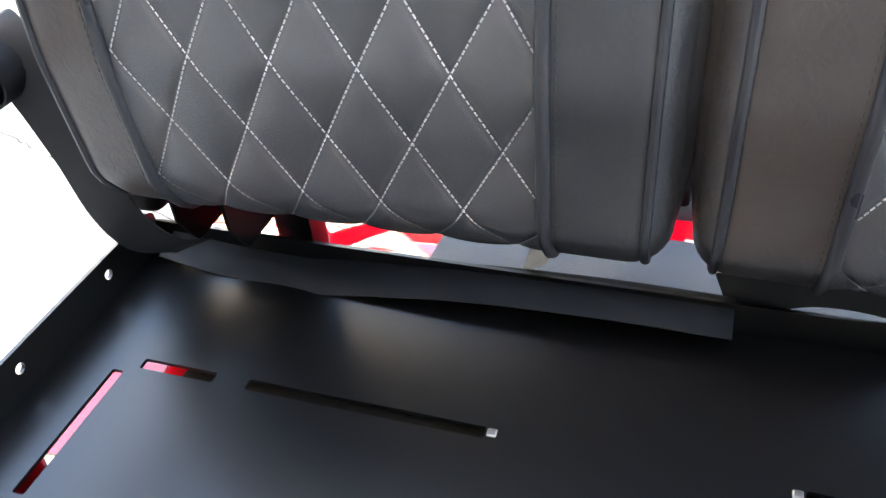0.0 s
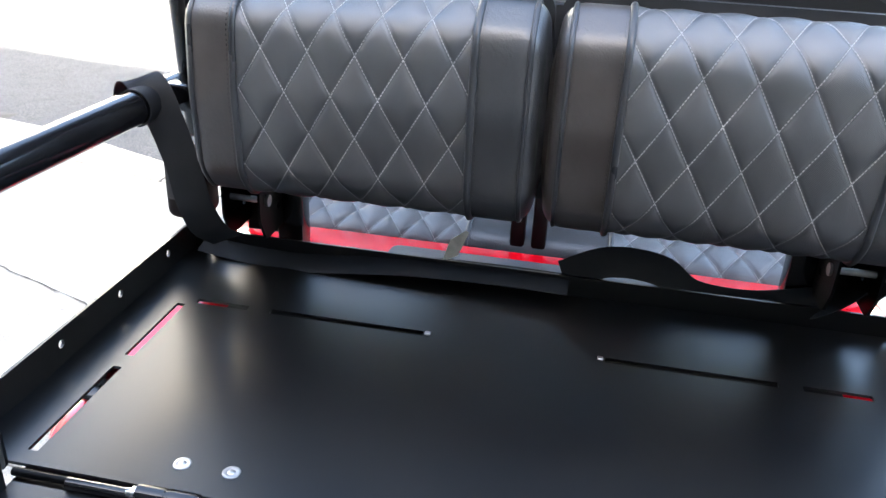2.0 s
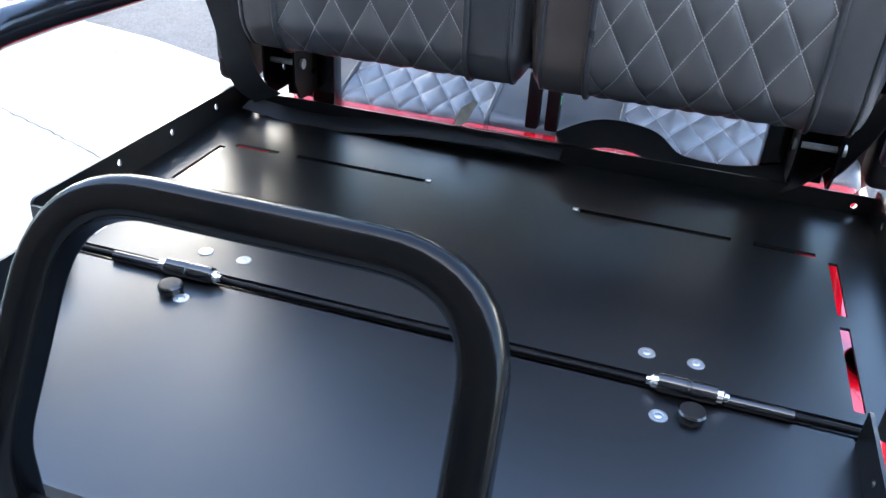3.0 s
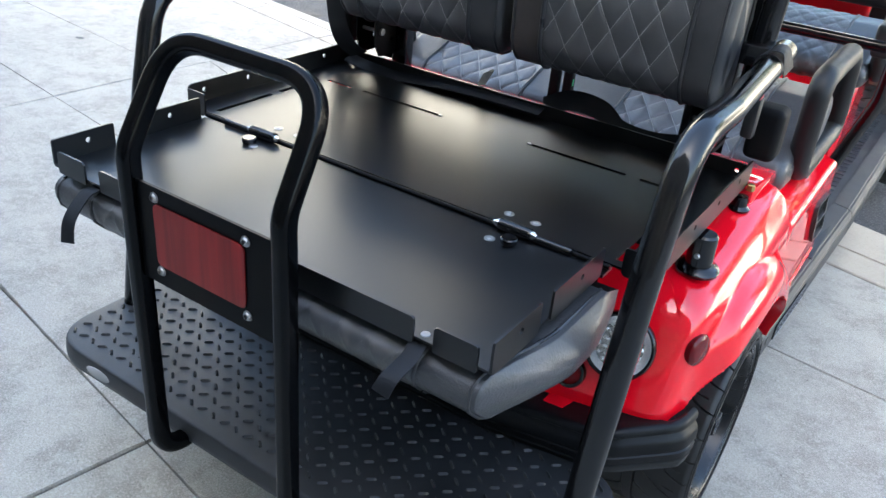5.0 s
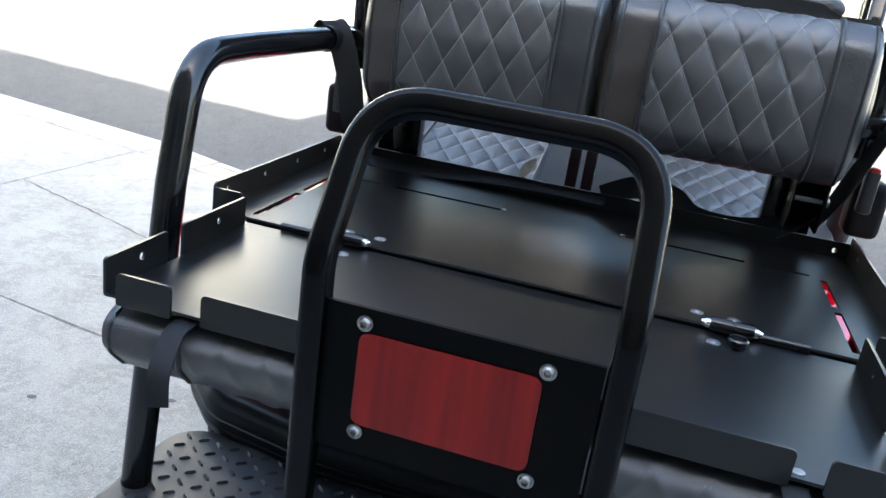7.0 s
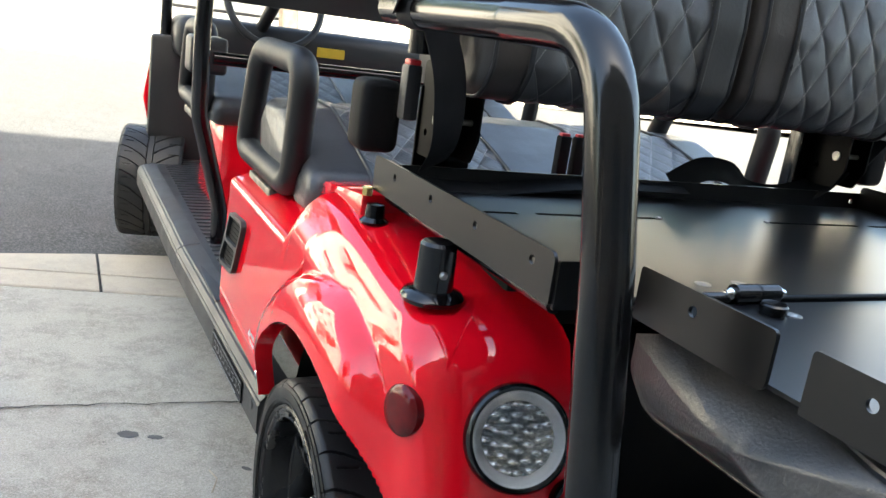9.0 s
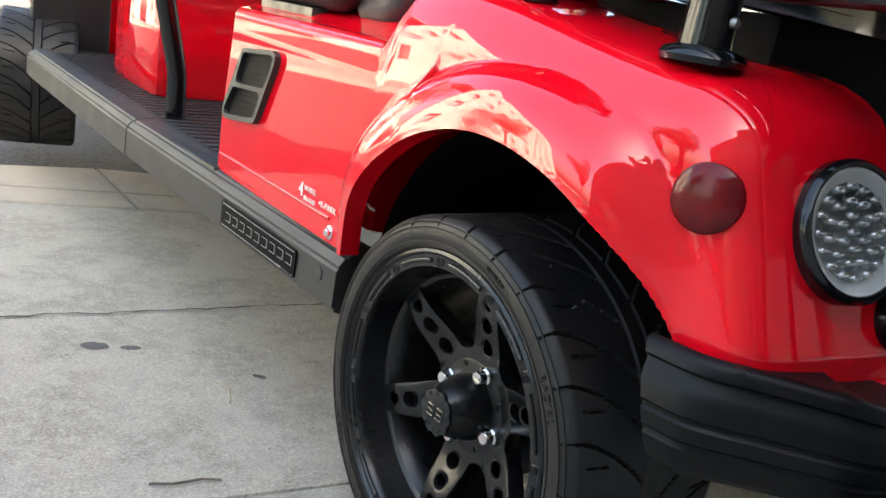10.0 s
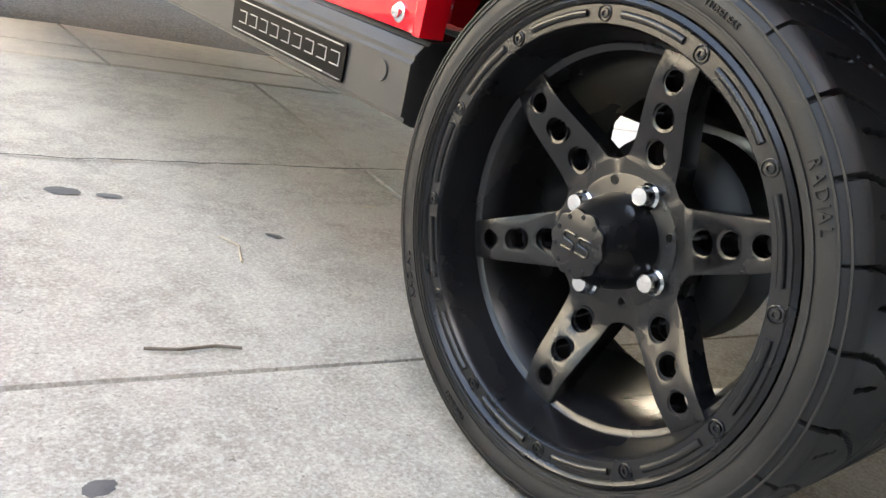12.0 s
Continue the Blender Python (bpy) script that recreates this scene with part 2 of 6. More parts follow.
def glass_material():
    """Thin clear cover: mostly see-through with a faint mirror."""
    m = bpy.data.materials.new("clear_lens")
    m.use_nodes = True
    nt, ln = m.node_tree.nodes, m.node_tree.links
    clear, gloss, mix = nt.new("ShaderNodeBsdfTransparent"), nt.new("ShaderNodeBsdfGlossy"), nt.new("ShaderNodeMixShader")
    clear.inputs["Color"].default_value = (0.95, 0.95, 0.95, 1)
    gloss.inputs["Roughness"].default_value = 0.03
    mix.inputs["Fac"].default_value = 0.07
    ln.new(clear.outputs[0], mix.inputs[1])
    ln.new(gloss.outputs[0], mix.inputs[2])
    ln.new(mix.outputs[0], nt["Material Output"].inputs["Surface"])
    return m


QUILT = weave_material()
REFLECTOR = reflector_material()
GLASS = glass_material()

# ---- mesh helpers ----


def part(name, bm, mat, parent=None, label="", smooth=True, angle=40):
    """Links a bmesh as one mesh object under a thing or a part."""
    me = bpy.data.meshes.new(name)
    bm.normal_update()
    bm.to_mesh(me)
    bm.free()
    if smooth:
        me.shade_smooth()
        me.set_sharp_from_angle(angle=radians(angle))
    me.materials.append(mat)
    ob = new(name, me)
    if parent is not None:
        ob.parent = parent
    if label:
        ob["label"] = label
    return ob


def thing(name, label, category, group="", kind="", at=(0, 0, 0)):
    ob = new(name)
    ob.location = at
    return tagged(ob, label, category, group, kind)


def add_box(bm, lo, hi, bevel=0.0, seg=2, m=None):
    """A box from corner to corner, with rounded edges."""
    ret = bmesh.ops.create_cube(bm, size=1.0)
    vs = ret["verts"]
    for v in vs:
        v.co = Vector([(lo[i] + hi[i]) / 2 + v.co[i] * (hi[i] - lo[i]) for i in range(3)])
    if bevel:
        es = list({e for v in vs for e in v.link_edges})
        out = bmesh.ops.bevel(bm, geom=es, offset=bevel, segments=seg, profile=0.5, affect="EDGES")
        vs = list({v for f in out["faces"] for v in f.verts} | {v for v in vs if v.is_valid})
    if m is not None:
        bmesh.ops.transform(bm, matrix=m, verts=[v for v in vs if v.is_valid])
    return bm


def box(lo, hi, bevel=0.0, seg=2, m=None):
    return add_box(bmesh.new(), lo, hi, bevel, seg, m)


def filleted(points, radius, steps=7):
    """A polyline whose corners are arcs."""
    pts = [Vector(p) for p in points]
    out = [pts[0]]
    for a, b, c in zip(pts, pts[1:], pts[2:]):
        u, w = (a - b).normalized(), (c - b).normalized()
        ang = u.angle(w)
        if ang > radians(178):
            out.append(b)
            continue
        cut = min(radius / math.tan(ang / 2), (a - b).length * 0.49, (c - b).length * 0.49)
        p, q = b + u * cut, b + w * cut
        for i in range(steps + 1):
            t = i / steps
            out.append(p * (1 - t) ** 2 + b * 2 * t * (1 - t) + q * t * t)
    out.append(pts[-1])
    return out


def add_sweep(bm, path, section, closed=False, caps=True, up=(0.123, 0.456, 0.88)):
    """Sweeps a closed 2D section along a path of vectors, without twist."""
    n, k = len(path), len(section)
    rings, last = [], None
    for i, p in enumerate(path):
        a = path[(i - 1) % n] if (i or closed) else p
        b = path[(i + 1) % n] if (i < n - 1 or closed) else p
        t = (b - a).normalized()
        if last is None:
            side = t.cross(Vector(up)).normalized()
        else:
            side = (last - t * last.dot(t)).normalized()
        last = side
        other = t.cross(side)
        rings.append([bm.verts.new(p + side * s[0] + other * s[1]) for s in section])
    for i in range(n if closed else n - 1):
        a, b = rings[i], rings[(i + 1) % n]
        for j in range(k):
            bm.faces.new((a[j], a[(j + 1) % k], b[(j + 1) % k], b[j]))
    if caps and not closed:
        bm.faces.new(list(reversed(rings[0])))
        bm.faces.new(rings[-1])
    bmesh.ops.recalc_face_normals(bm, faces=bm.faces)
    return bm


def circle(r, seg=16, squash=1.0):
    return [(r * math.cos(2 * math.pi * i / seg), r * squash * math.sin(2 * math.pi * i / seg)) for i in range(seg)]


def round_rect(w, h, r, seg=4):
    out = []
    for cx, cy, a0 in ((w / 2 - r, h / 2 - r, 0), (-w / 2 + r, h / 2 - r, 90), (-w / 2 + r, -h / 2 + r, 180), (w / 2 - r, -h / 2 + r, 270)):
        for i in range(seg + 1):
            a = radians(a0 + 90 * i / seg)
            out.append((cx + r * math.cos(a), cy + r * math.sin(a)))
    return out


def tube(points, r, radius=0.05, seg=16, closed=False):
    return add_sweep(bmesh.new(), filleted(points, radius), circle(r, seg), closed)


def add_lathe(bm, profile, axis_at, axis="x", seg=48, closed=False):
    """Turns a profile of (along, radius) about an axis through axis_at."""
    rings = []
    for i in range(seg):
        a = 2 * math.pi * i / seg
        ring = []
        for along, r in profile:
            c, s = r * math.cos(a), r * math.sin(a)
            off = {"x": (along, c, s), "y": (s, along, c), "z": (c, s, along)}[axis]
            ring.append(bm.verts.new(Vector(axis_at) + Vector(off)))
        rings.append(ring)
    k = len(profile)
    for i in range(seg):
        a, b = rings[i], rings[(i + 1) % seg]
        for j in range(k if closed else k - 1):
            bm.faces.new((a[j], a[(j + 1) % k], b[(j + 1) % k], b[j]))
    if not closed:
        for j in (0, k - 1):
            if profile[j][1] > 1e-5:
                bm.faces.new([r[j] for r in rings])
    bmesh.ops.remove_doubles(bm, verts=bm.verts, dist=1e-6)
    bmesh.ops.recalc_face_normals(bm, faces=bm.faces)
    return bm


def lathe(profile, axis_at, axis="x", seg=48, closed=False):
    return add_lathe(bmesh.new(), profile, axis_at, axis, seg, closed)


def plate(outline, holes, thick, place):
    """A flat plate with holes: 2D outlines, given thickness, put into the world by the function place(u, v, w)."""
    bm = bmesh.new()
    loops = []
    for loop in (outline, *holes):
        vs = [bm.verts.new((p[0], p[1], 0)) for p in loop]
        loops.append(vs)
        for a, b in zip(vs, vs[1:] + vs[:1]):
            bm.edges.new((a, b))
    bmesh.ops.triangle_fill(bm, use_beauty=True, use_dissolve=False, edges=list(bm.edges), normal=(0, 0, 1))
    out = bmesh.ops.extrude_face_region(bm, geom=list(bm.faces))
    for v in (g for g in out["geom"] if isinstance(g, bmesh.types.BMVert)):
        v.co.z += thick
    bmesh.ops.recalc_face_normals(bm, faces=bm.faces)
    for v in bm.verts:
        v.co = Vector(place(*v.co))
    bmesh.ops.recalc_face_normals(bm, faces=bm.faces)
    return bm


def rounded_poly(points, radius, steps=5):
    """A closed 2D outline with its corners rounded; a radius for each corner or one for all."""
    n, out = len(points), []
    for i in range(n):
        a, b, c = (Vector((*points[j % n], 0)) for j in (i - 1, i, i + 1))
        r = radius[i] if isinstance(radius, (list, tuple)) else radius
        if r <= 0:
            out.append((b.x, b.y))
            continue
        u, w = (a - b).normalized(), (c - b).normalized()
        cut = min(r / math.tan(u.angle(w) / 2), (a - b).length * 0.49, (c - b).length * 0.49)
        p, q = b + u * cut, b + w * cut
        for s in range(steps + 1):
            t = s / steps
            v = p * (1 - t) ** 2 + b * 2 * t * (1 - t) + q * t * t
            out.append((v.x, v.y))
    return out


def ribbon(points, width, across, thick=0.0016, steps=40):
    """A strap: a flat band along a smooth curve; across gives its width's direction at each point."""
    pts, acr = [Vector(p) for p in points], [Vector(a).normalized() for a in across]
    n, path = len(pts), []
    for i in range(steps + 1):
        f = i / steps * (n - 1)
        k = min(int(f), n - 2)
        t = f - k
        p0, p1, p2, p3 = pts[max(k - 1, 0)], pts[k], pts[k + 1], pts[min(k + 2, n - 1)]
        p = 0.5 * (2 * p1 + (p2 - p0) * t + (2 * p0 - 5 * p1 + 4 * p2 - p3) * t * t + (3 * p1 - p0 - 3 * p2 + p3) * t ** 3)
        path.append((p, acr[k].lerp(acr[k + 1], t).normalized()))
    bm = bmesh.new()
    rings = []
    for i, (p, a) in enumerate(path):
        d = (path[min(i + 1, steps)][0] - path[max(i - 1, 0)][0]).normalized()
        a = (a - d * a.dot(d)).normalized()
        nrm = d.cross(a)
        rings.append([bm.verts.new(p + a * su * width / 2 + nrm * sv * thick / 2) for su, sv in ((-1, -1), (-0.94, -1.3), (0.94, -1.3), (1, -1), (1, 1), (0.94, 1.3), (-0.94, 1.3), (-1, 1))])
    for a, b in zip(rings, rings[1:]):
        for j in range(8):
            bm.faces.new((a[j], a[(j + 1) % 8], b[(j + 1) % 8], b[j]))
    bm.faces.new(rings[0])
    bm.faces.new(list(reversed(rings[-1])))
    bmesh.ops.recalc_face_normals(bm, faces=bm.faces)
    return bm

# ---- ground, road, kerb ----


def lay(x, y):
    """The pavement's height: it falls a little towards the road."""
    return 0.0024 - 0.009 * x - 0.0293 * y


def road_z(x, y):
    return -0.082 + 0.012 * max(0.0, min(y - 2.6, 5)) + 0.03 * max(-2.0, min(0.0, x + 1.6)) - 0.015 * max(0.0, x - 1.5)


KERB = [(-60, 14.7), (-3.82, 3.465), (-2.74, 3.265), (-2.33, 3.13), (-1.88, 2.95), (-0.84, 2.965), (-0.44, 2.935), (0.9, 2.55), (60, -9.3)]


def kerb_y(x):
    """Where the paving ends and the road begins; it bows in at the driveway."""
    for (xa, ya), (xb, yb) in zip(KERB, KERB[1:]):
        if x <= xb:
            return ya + (yb - ya) * (x - xa) / (xb - xa)


def grid_sheet(xs, ys, height):
    bm = bmesh.new()
    vs = [[bm.verts.new((x, y, height(x, y))) for x in xs] for y in ys]
    for a, b in zip(vs, vs[1:]):
        for i in range(len(xs) - 1):
            bm.faces.new((a[i], a[i + 1], b[i + 1], b[i]))
    return bm


def spread(a, b, n):
    return [a + (b - a) * i / n for i in range(n + 1)]


far = [-900, -300, -100, -40, -20, -12, -8, -6, -4.5, -3.6, -2.9, -2.2, -1.6, -1, -0.4, 0.2, 0.8, 1.5, 2.2, 3, 4, 6, 10, 20, 40, 100, 300, 900]


def ground_height(x, y):
    k = kerb_y(max(-12, min(12, x)))
    if y < k - 0.2:
        return lay(max(-12, min(12, x)), max(-12, y)) - 0.03
    return min(road_z(x, y), lay(max(-12, min(12, x)), min(y, k))) - 0.05


ground = part("ground", grid_sheet(far, [-900, -200, -50, -12, -6, -3, -1, 0, 1, 2, 2.6, 3.2, 4, 6, 10, 20, 60, 200, 900], ground_height), JOINT, smooth=False)
tagged(ground, "dirty earth and rubble base below the paving", "ground", kind="structure")
tagged(part("road", grid_sheet(far, [1.2, 2.0, 2.4, 2.7, 3, 3.5, 4, 5, 6, 7.5, 9, 11, 13.2], lambda x, y: road_z(x, y) if y > 2.0 else road_z(x, y) - 0.12), ASPHALT, smooth=True), "worn grey asphalt road, shaded near the kerb and sunlit beyond", "road", kind="structure")

pavement = tagged(new("pavement"), "pale grey concrete slab pavement with cracked joints", "pavement", kind="structure")
U_LINES = [(-5.2, -0.178), (-4.38, -0.178), (-3.56, -0.178), (-2.74, -0.178), (-1.93, -0.178), (-1.12, -0.178), (-0.306, -0.178), (0.602, -0.152), (1.395, -0.12), (2.26, -0.235)]
V_LINES = [(-9.2, 0.0), (-7.0, -0.02), (-4.9, -0.03), (-2.68, -0.03), (-0.438, 0.167), (1.95, 0.17), (4.2, 0.17), (6.4, 0.17), (8.6, 0.17)]


def cross_point(u, v):
    (a, s), (b, m) = u, v
    y = (a + s * b) / (1 - s * m)
    return Vector((b + m * y, y, 0))


def slab(corners, gap=0.0030, deep=0.09, wobble=0.0):
    """A cast slab with slightly ragged, worn edges."""
    c = sum(corners, Vector()) / 4
    bm = bmesh.new()
    edge = []
    for p, q in zip(corners, corners[1:] + corners[:1]):
        n = max(2, int((q - p).length / 0.06))
        edge += [p.lerp(q, k / n) for k in range(n)]
    top, low, mid = [], [], []
    for p in edge:
        d = (p - c).normalized()
        wear = 0.5 + 0.5 * noise.noise((p.x * 9, p.y * 9, c.x)) + 0.5 * noise.noise((p.x * 31, p.y * 31, c.y))
        q = p - d * gap * (0.9 + 0.6 * wear)
        e = q - d * (0.002 + 0.003 * wear)
        top.append(bm.verts.new((e.x, e.y, lay(e.x, e.y) + wobble)))
        mid.append(bm.verts.new((q.x, q.y, lay(q.x, q.y) + wobble - 0.006)))
        low.append(bm.verts.new((q.x, q.y, lay(q.x, q.y) - deep)))
    bm.faces.new(top)
    for a, b in ((top, mid), (mid, low)):
        for i in range(len(a)):
            bm.faces.new((a[i], b[i], b[(i + 1) % len(a)], a[(i + 1) % len(a)]))
    bmesh.ops.recalc_face_normals(bm, faces=bm.faces)
    return bm


rng = random.Random(4)
for i in range(len(U_LINES) - 1):
    for j in range(len(V_LINES) - 1):
        if (i, j) == (8, 3):
            continue
        tall = 2 if (i, j) == (7, 3) else 1
        quad = [cross_point(U_LINES[i + a * tall], V_LINES[j + b]) for a, b in ((0, 0), (0, 1), (1, 1), (1, 0))]
        part("slab", slab(quad, wobble=rng.uniform(-0.002, 0.002)), CONCRETE, pavement, smooth=False)

kerb = tagged(new("kerb"), "worn concrete kerb, lowered where a driveway meets the road", "kerb", kind="structure")


def kerb_block(xa, xb):
    bm = bmesh.new()
    rows = []
    for x in (xa + 0.006, xb - 0.006):
        drop = 0.0 if x < -2.8 or x > 3.2 else min(1, (x + 2.8) / 0.7, (3.2 - x) / 0.7)
        y0, y1 = 2.27 - 0.235 * x, kerb_y(x)
        z0, z1, zr = lay(x, y0), lay(x, y1), road_z(x, y1)
        z1 = z1 * (1 - drop) + (zr + 0.012) * drop
        if x < -2.8 or x > 3.2:
            z1 = max(z1, zr + 0.06)
        joint = z0 + (z1 - z0) * 0.19 / (y1 - y0) + 0.002
        prof = [(y0, z0 - 0.15), (y0, z0 - 0.004), (y0 + 0.006, z0 + 0.001), (y0 + 0.182, joint), (y0 + 0.187, joint - 0.012), (y0 + 0.194, joint - 0.012), (y0 + 0.199, joint), (y1 - 0.03, z1 + 0.004), (y1 - 0.01, z1 - 0.002), (y1, z1 - 0.016), (y1 + 0.012, z1 - 0.25)]
        rows.append([bm.verts.new((x, y, z)) for y, z in prof])
    a, b = rows
    for k in range(len(a) - 1):
        bm.faces.new((a[k], a[k + 1], b[k + 1], b[k]))
    bm.faces.new(a)
    bm.faces.new(list(reversed(b)))
    bmesh.ops.recalc_face_normals(bm, faces=bm.faces)
    return bm


edges = [-9.2, -7.6, -6.0, -4.5, -3.55, -2.74, -2.33, -1.88, -1.35, -0.84, -0.44, 0.2, 0.9, 1.9, 2.6, 3.3, 5, 7, 9]
for xa, xb in zip(edges, edges[1:]):
    part("kerb_block", kerb_block(xa, xb), PATCH if -2.8 < xa < 3.2 else KERB_MAT, kerb)


def blot(x, y, rx, ry, turn, seed, height=0.0015):
    """A flat irregular patch that lies on the paving."""
    r, bm = random.Random(seed), bmesh.new()
    ring, c = [], bm.verts.new((x, y, lay(x, y) + height))
    for k in range(22):
        a = 2 * math.pi * k / 22
        f = 1 + 0.28 * noise.noise((3 * math.cos(a) + seed, 3 * math.sin(a), 0))
        u, v = rx * f * math.cos(a), ry * f * math.sin(a)
        px, py = x + u * math.cos(turn) - v * math.sin(turn), y + u * math.sin(turn) + v * math.cos(turn)
        ring.append(bm.verts.new((px, py, lay(px, py) + height * 0.4)))
    for k in range(22):
        bm.faces.new((c, ring[k], ring[(k + 1) % 22]))
    return bm


for x, y, rx, ry, turn, sd in ((-0.824, 1.303, 0.026, 0.018, -0.4, 1), (-0.763, 1.277, 0.019, 0.011, -0.4, 2), (-0.578, 1.086, 0.015, 0.007, -0.8, 3), (-0.974, 0.588, 0.014, 0.010, 0.2, 4),
                               (-3.05, 2.0, 0.05, 0.03, 0.5, 5), (-2.2, 0.25, 0.02, 0.014, 0, 6), (-1.95, 0.05, 0.016, 0.012, 0, 7), (-3.5, 1.7, 0.03, 0.02, 0, 8), (0.86, 0.62, 0.018, 0.012, 0, 9), (-1.28, 0.42, 0.013, 0.010, 0, 10)):
    tagged(part("gum_stain", blot(x, y, rx, ry, turn, sd), STAIN, smooth=False), "flat dark dried gum stain on the concrete", "stain", "gum stains on the pavement")
tagged(part("concrete_patch", blot(-1.62, 1.98, 0.34, 0.2, 0.1, 21, 0.002), PATCH, smooth=False), "tan repaired patch in the grey concrete", "patch")
crack_points = [(-2.72, 1.985), (-2.27, 1.83), (-1.75, 1.64), (-1.31, 1.48), (-1.0, 1.49), (-0.64, 1.455), (-0.3, 1.435), (0.3, 1.40)]


def strip_on_paving(points, width, height, seed):
    bm, r, prev = bmesh.new(), random.Random(seed), None
    pts = []
    for (x0, y0), (x1, y1) in zip(points, points[1:]):
        n = max(2, int(math.hypot(x1 - x0, y1 - y0) / 0.03))
        pts += [(x0 + (x1 - x0) * k / n, y0 + (y1 - y0) * k / n) for k in range(n)]
    for x, y in pts:
        x, y = x + r.uniform(-0.004, 0.004), y + r.uniform(-0.006, 0.006)
        w = width * r.uniform(0.4, 1.3)
        now = [bm.verts.new((x, y + s * w, lay(x, y) + height)) for s in (-0.5, 0.5)]
        if prev:
            bm.faces.new((prev[0], now[0], now[1], prev[1]))
        prev = now
    return bm


tagged(part("pavement_crack", strip_on_paving(crack_points, 0.0065, 0.0032, 3), JOINT, smooth=False), "dirt-filled crack wandering across the concrete", "crack", kind="structure")


def twig(points, r0):
    return add_sweep(bmesh.new(), filleted(points, 0.02, 3), [(a * (1 + 0.3 * math.sin(k * 2.1)), b) for k, (a, b) in enumerate(circle(r0, 7))])


def on_ground(x, y, h):
    return (x, y, lay(x, y) + h)


tagged(part("twig", twig([on_ground(-0.873, 0.79, 0.004), on_ground(-0.84, 0.776, 0.005), on_ground(-0.80, 0.776, 0.004), on_ground(-0.776, 0.764, 0.004)], 0.0019), WOOD), "thin dry brown twig lying on the pavement", "twig")
tagged(part("straw", twig([on_ground(-0.663, 1.093, 0.002), on_ground(-0.652, 1.05, 0.003), on_ground(-0.672, 0.995, 0.002)], 0.0016), PALE), "thin pale dry straw on the pavement", "straw")
tagged(part("leaf", blot(-1.70, 1.2, 0.026, 0.009, 0.3, 31, 0.004), PALE, smooth=False), "small curled dry leaf on the pavement", "leaf")
tagged(part("leaf", blot(-0.335, 1.2, 0.016, 0.006, -0.4, 32, 0.004), PALE, smooth=False), "small curled dry leaf on the pavement", "leaf")

# ---- buildings ----


def facade(xa, xb, height, y_of, depth, mat, openings, parent, glass):
    """A wall with openings cut through, each with a frame and a pane."""
    L = math.hypot(xb - xa, y_of(xb) - y_of(xa))
    ux, uy = (xb - xa) / L, (y_of(xb) - y_of(xa)) / L
    place = lambda u, v, w: (xa + ux * u - uy * w, y_of(xa) + uy * u + ux * w, v - 0.4)
    holes = [[(a, b), (c, b), (c, d), (a, d)] for a, b, c, d in openings]
    part("wall", plate([(0, 0), (L, 0), (L, height + 0.4), (0, height + 0.4)], holes, -depth, place), mat, parent, smooth=False)
    for a, b, c, d in openings:
        win = part("window", plate([(a, b), (c, b), (c, d), (a, d)], [[(a + 0.07, b + 0.07), (c - 0.07, b + 0.07), (c - 0.07, d - 0.07), (a + 0.07, d - 0.07)]], -0.06, lambda u, v, w: place(u, v, w - 0.1)), PLASTIC, parent, smooth=False)
        part("pane", plate([(a + 0.06, b + 0.06), (c - 0.06, b + 0.06), (c - 0.06, d - 0.06), (a + 0.06, d - 0.06)], [], -0.01, lambda u, v, w: place(u, v, w - 0.12)), glass, win, smooth=False)


shop = tagged(new("shop_building"), "plain dark plastered shop building that shades the pavement", "building")
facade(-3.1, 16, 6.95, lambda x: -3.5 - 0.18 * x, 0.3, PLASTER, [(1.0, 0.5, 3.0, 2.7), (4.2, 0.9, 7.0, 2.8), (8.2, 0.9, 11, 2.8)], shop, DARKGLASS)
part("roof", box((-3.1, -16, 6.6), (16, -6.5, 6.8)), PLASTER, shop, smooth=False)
low = tagged(new("low_building"), "lower plastered building beside the shop", "building")
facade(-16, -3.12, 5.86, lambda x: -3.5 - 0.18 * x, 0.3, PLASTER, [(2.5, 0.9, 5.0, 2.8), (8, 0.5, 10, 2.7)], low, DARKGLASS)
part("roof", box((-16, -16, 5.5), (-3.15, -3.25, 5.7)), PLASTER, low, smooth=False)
far_house = tagged(new("far_building"), "low pale sunlit stucco building across the road", "building")
facade(30, -8, 5.2, lambda x: 19.5 - 0.18 * x, -0.3, FARWALL, [(k * 6.2 + 2, 1.2, k * 6.2 + 4.6, 2.9) for k in range(6)], far_house, FARPANE)
# unseen building, added as a bright sunlit surface for deck and paint to reflect
tall_reflector = tagged(new("tall_building"), "added pale stucco building of four storeys, a bright reflector across the road", "building")
facade(-9.5, -46, 15.0, lambda x: 16.5 - 0.18 * x, -0.3, FARWALL, [(k * 4.2 + 1.4, 1.3 + f * 3.5, k * 4.2 + 3.0, 2.9 + f * 3.5) for k in range(8) for f in range(4)], tall_reflector, FARPANE)
part("roof", box((-46, 25.5, 14.6), (-9.5, 34, 14.8)), FARWALL, tall_reflector, smooth=False)
tagged(part("far_pavement", grid_sheet([-60, -20, 0, 20, 60], [13.2, 13.25, 19.8], lambda x, y: 0.02 if y > 13.22 else -0.1), CONCRETE, smooth=False), "pale sunlit pavement across the road", "pavement", kind="structure")

# ---- street trees ----
LEAF = material("tree_leaf", (0.055, 0.085, 0.030), 0.6, second=(0.035, 0.060, 0.022), grain=40, bump=0.0, scale=0.8)
BARK = material("tree_bark", (0.14, 0.11, 0.085), 0.9, second=(0.09, 0.07, 0.055), grain=60, bump=0.6, scale=6, depth=0.01)


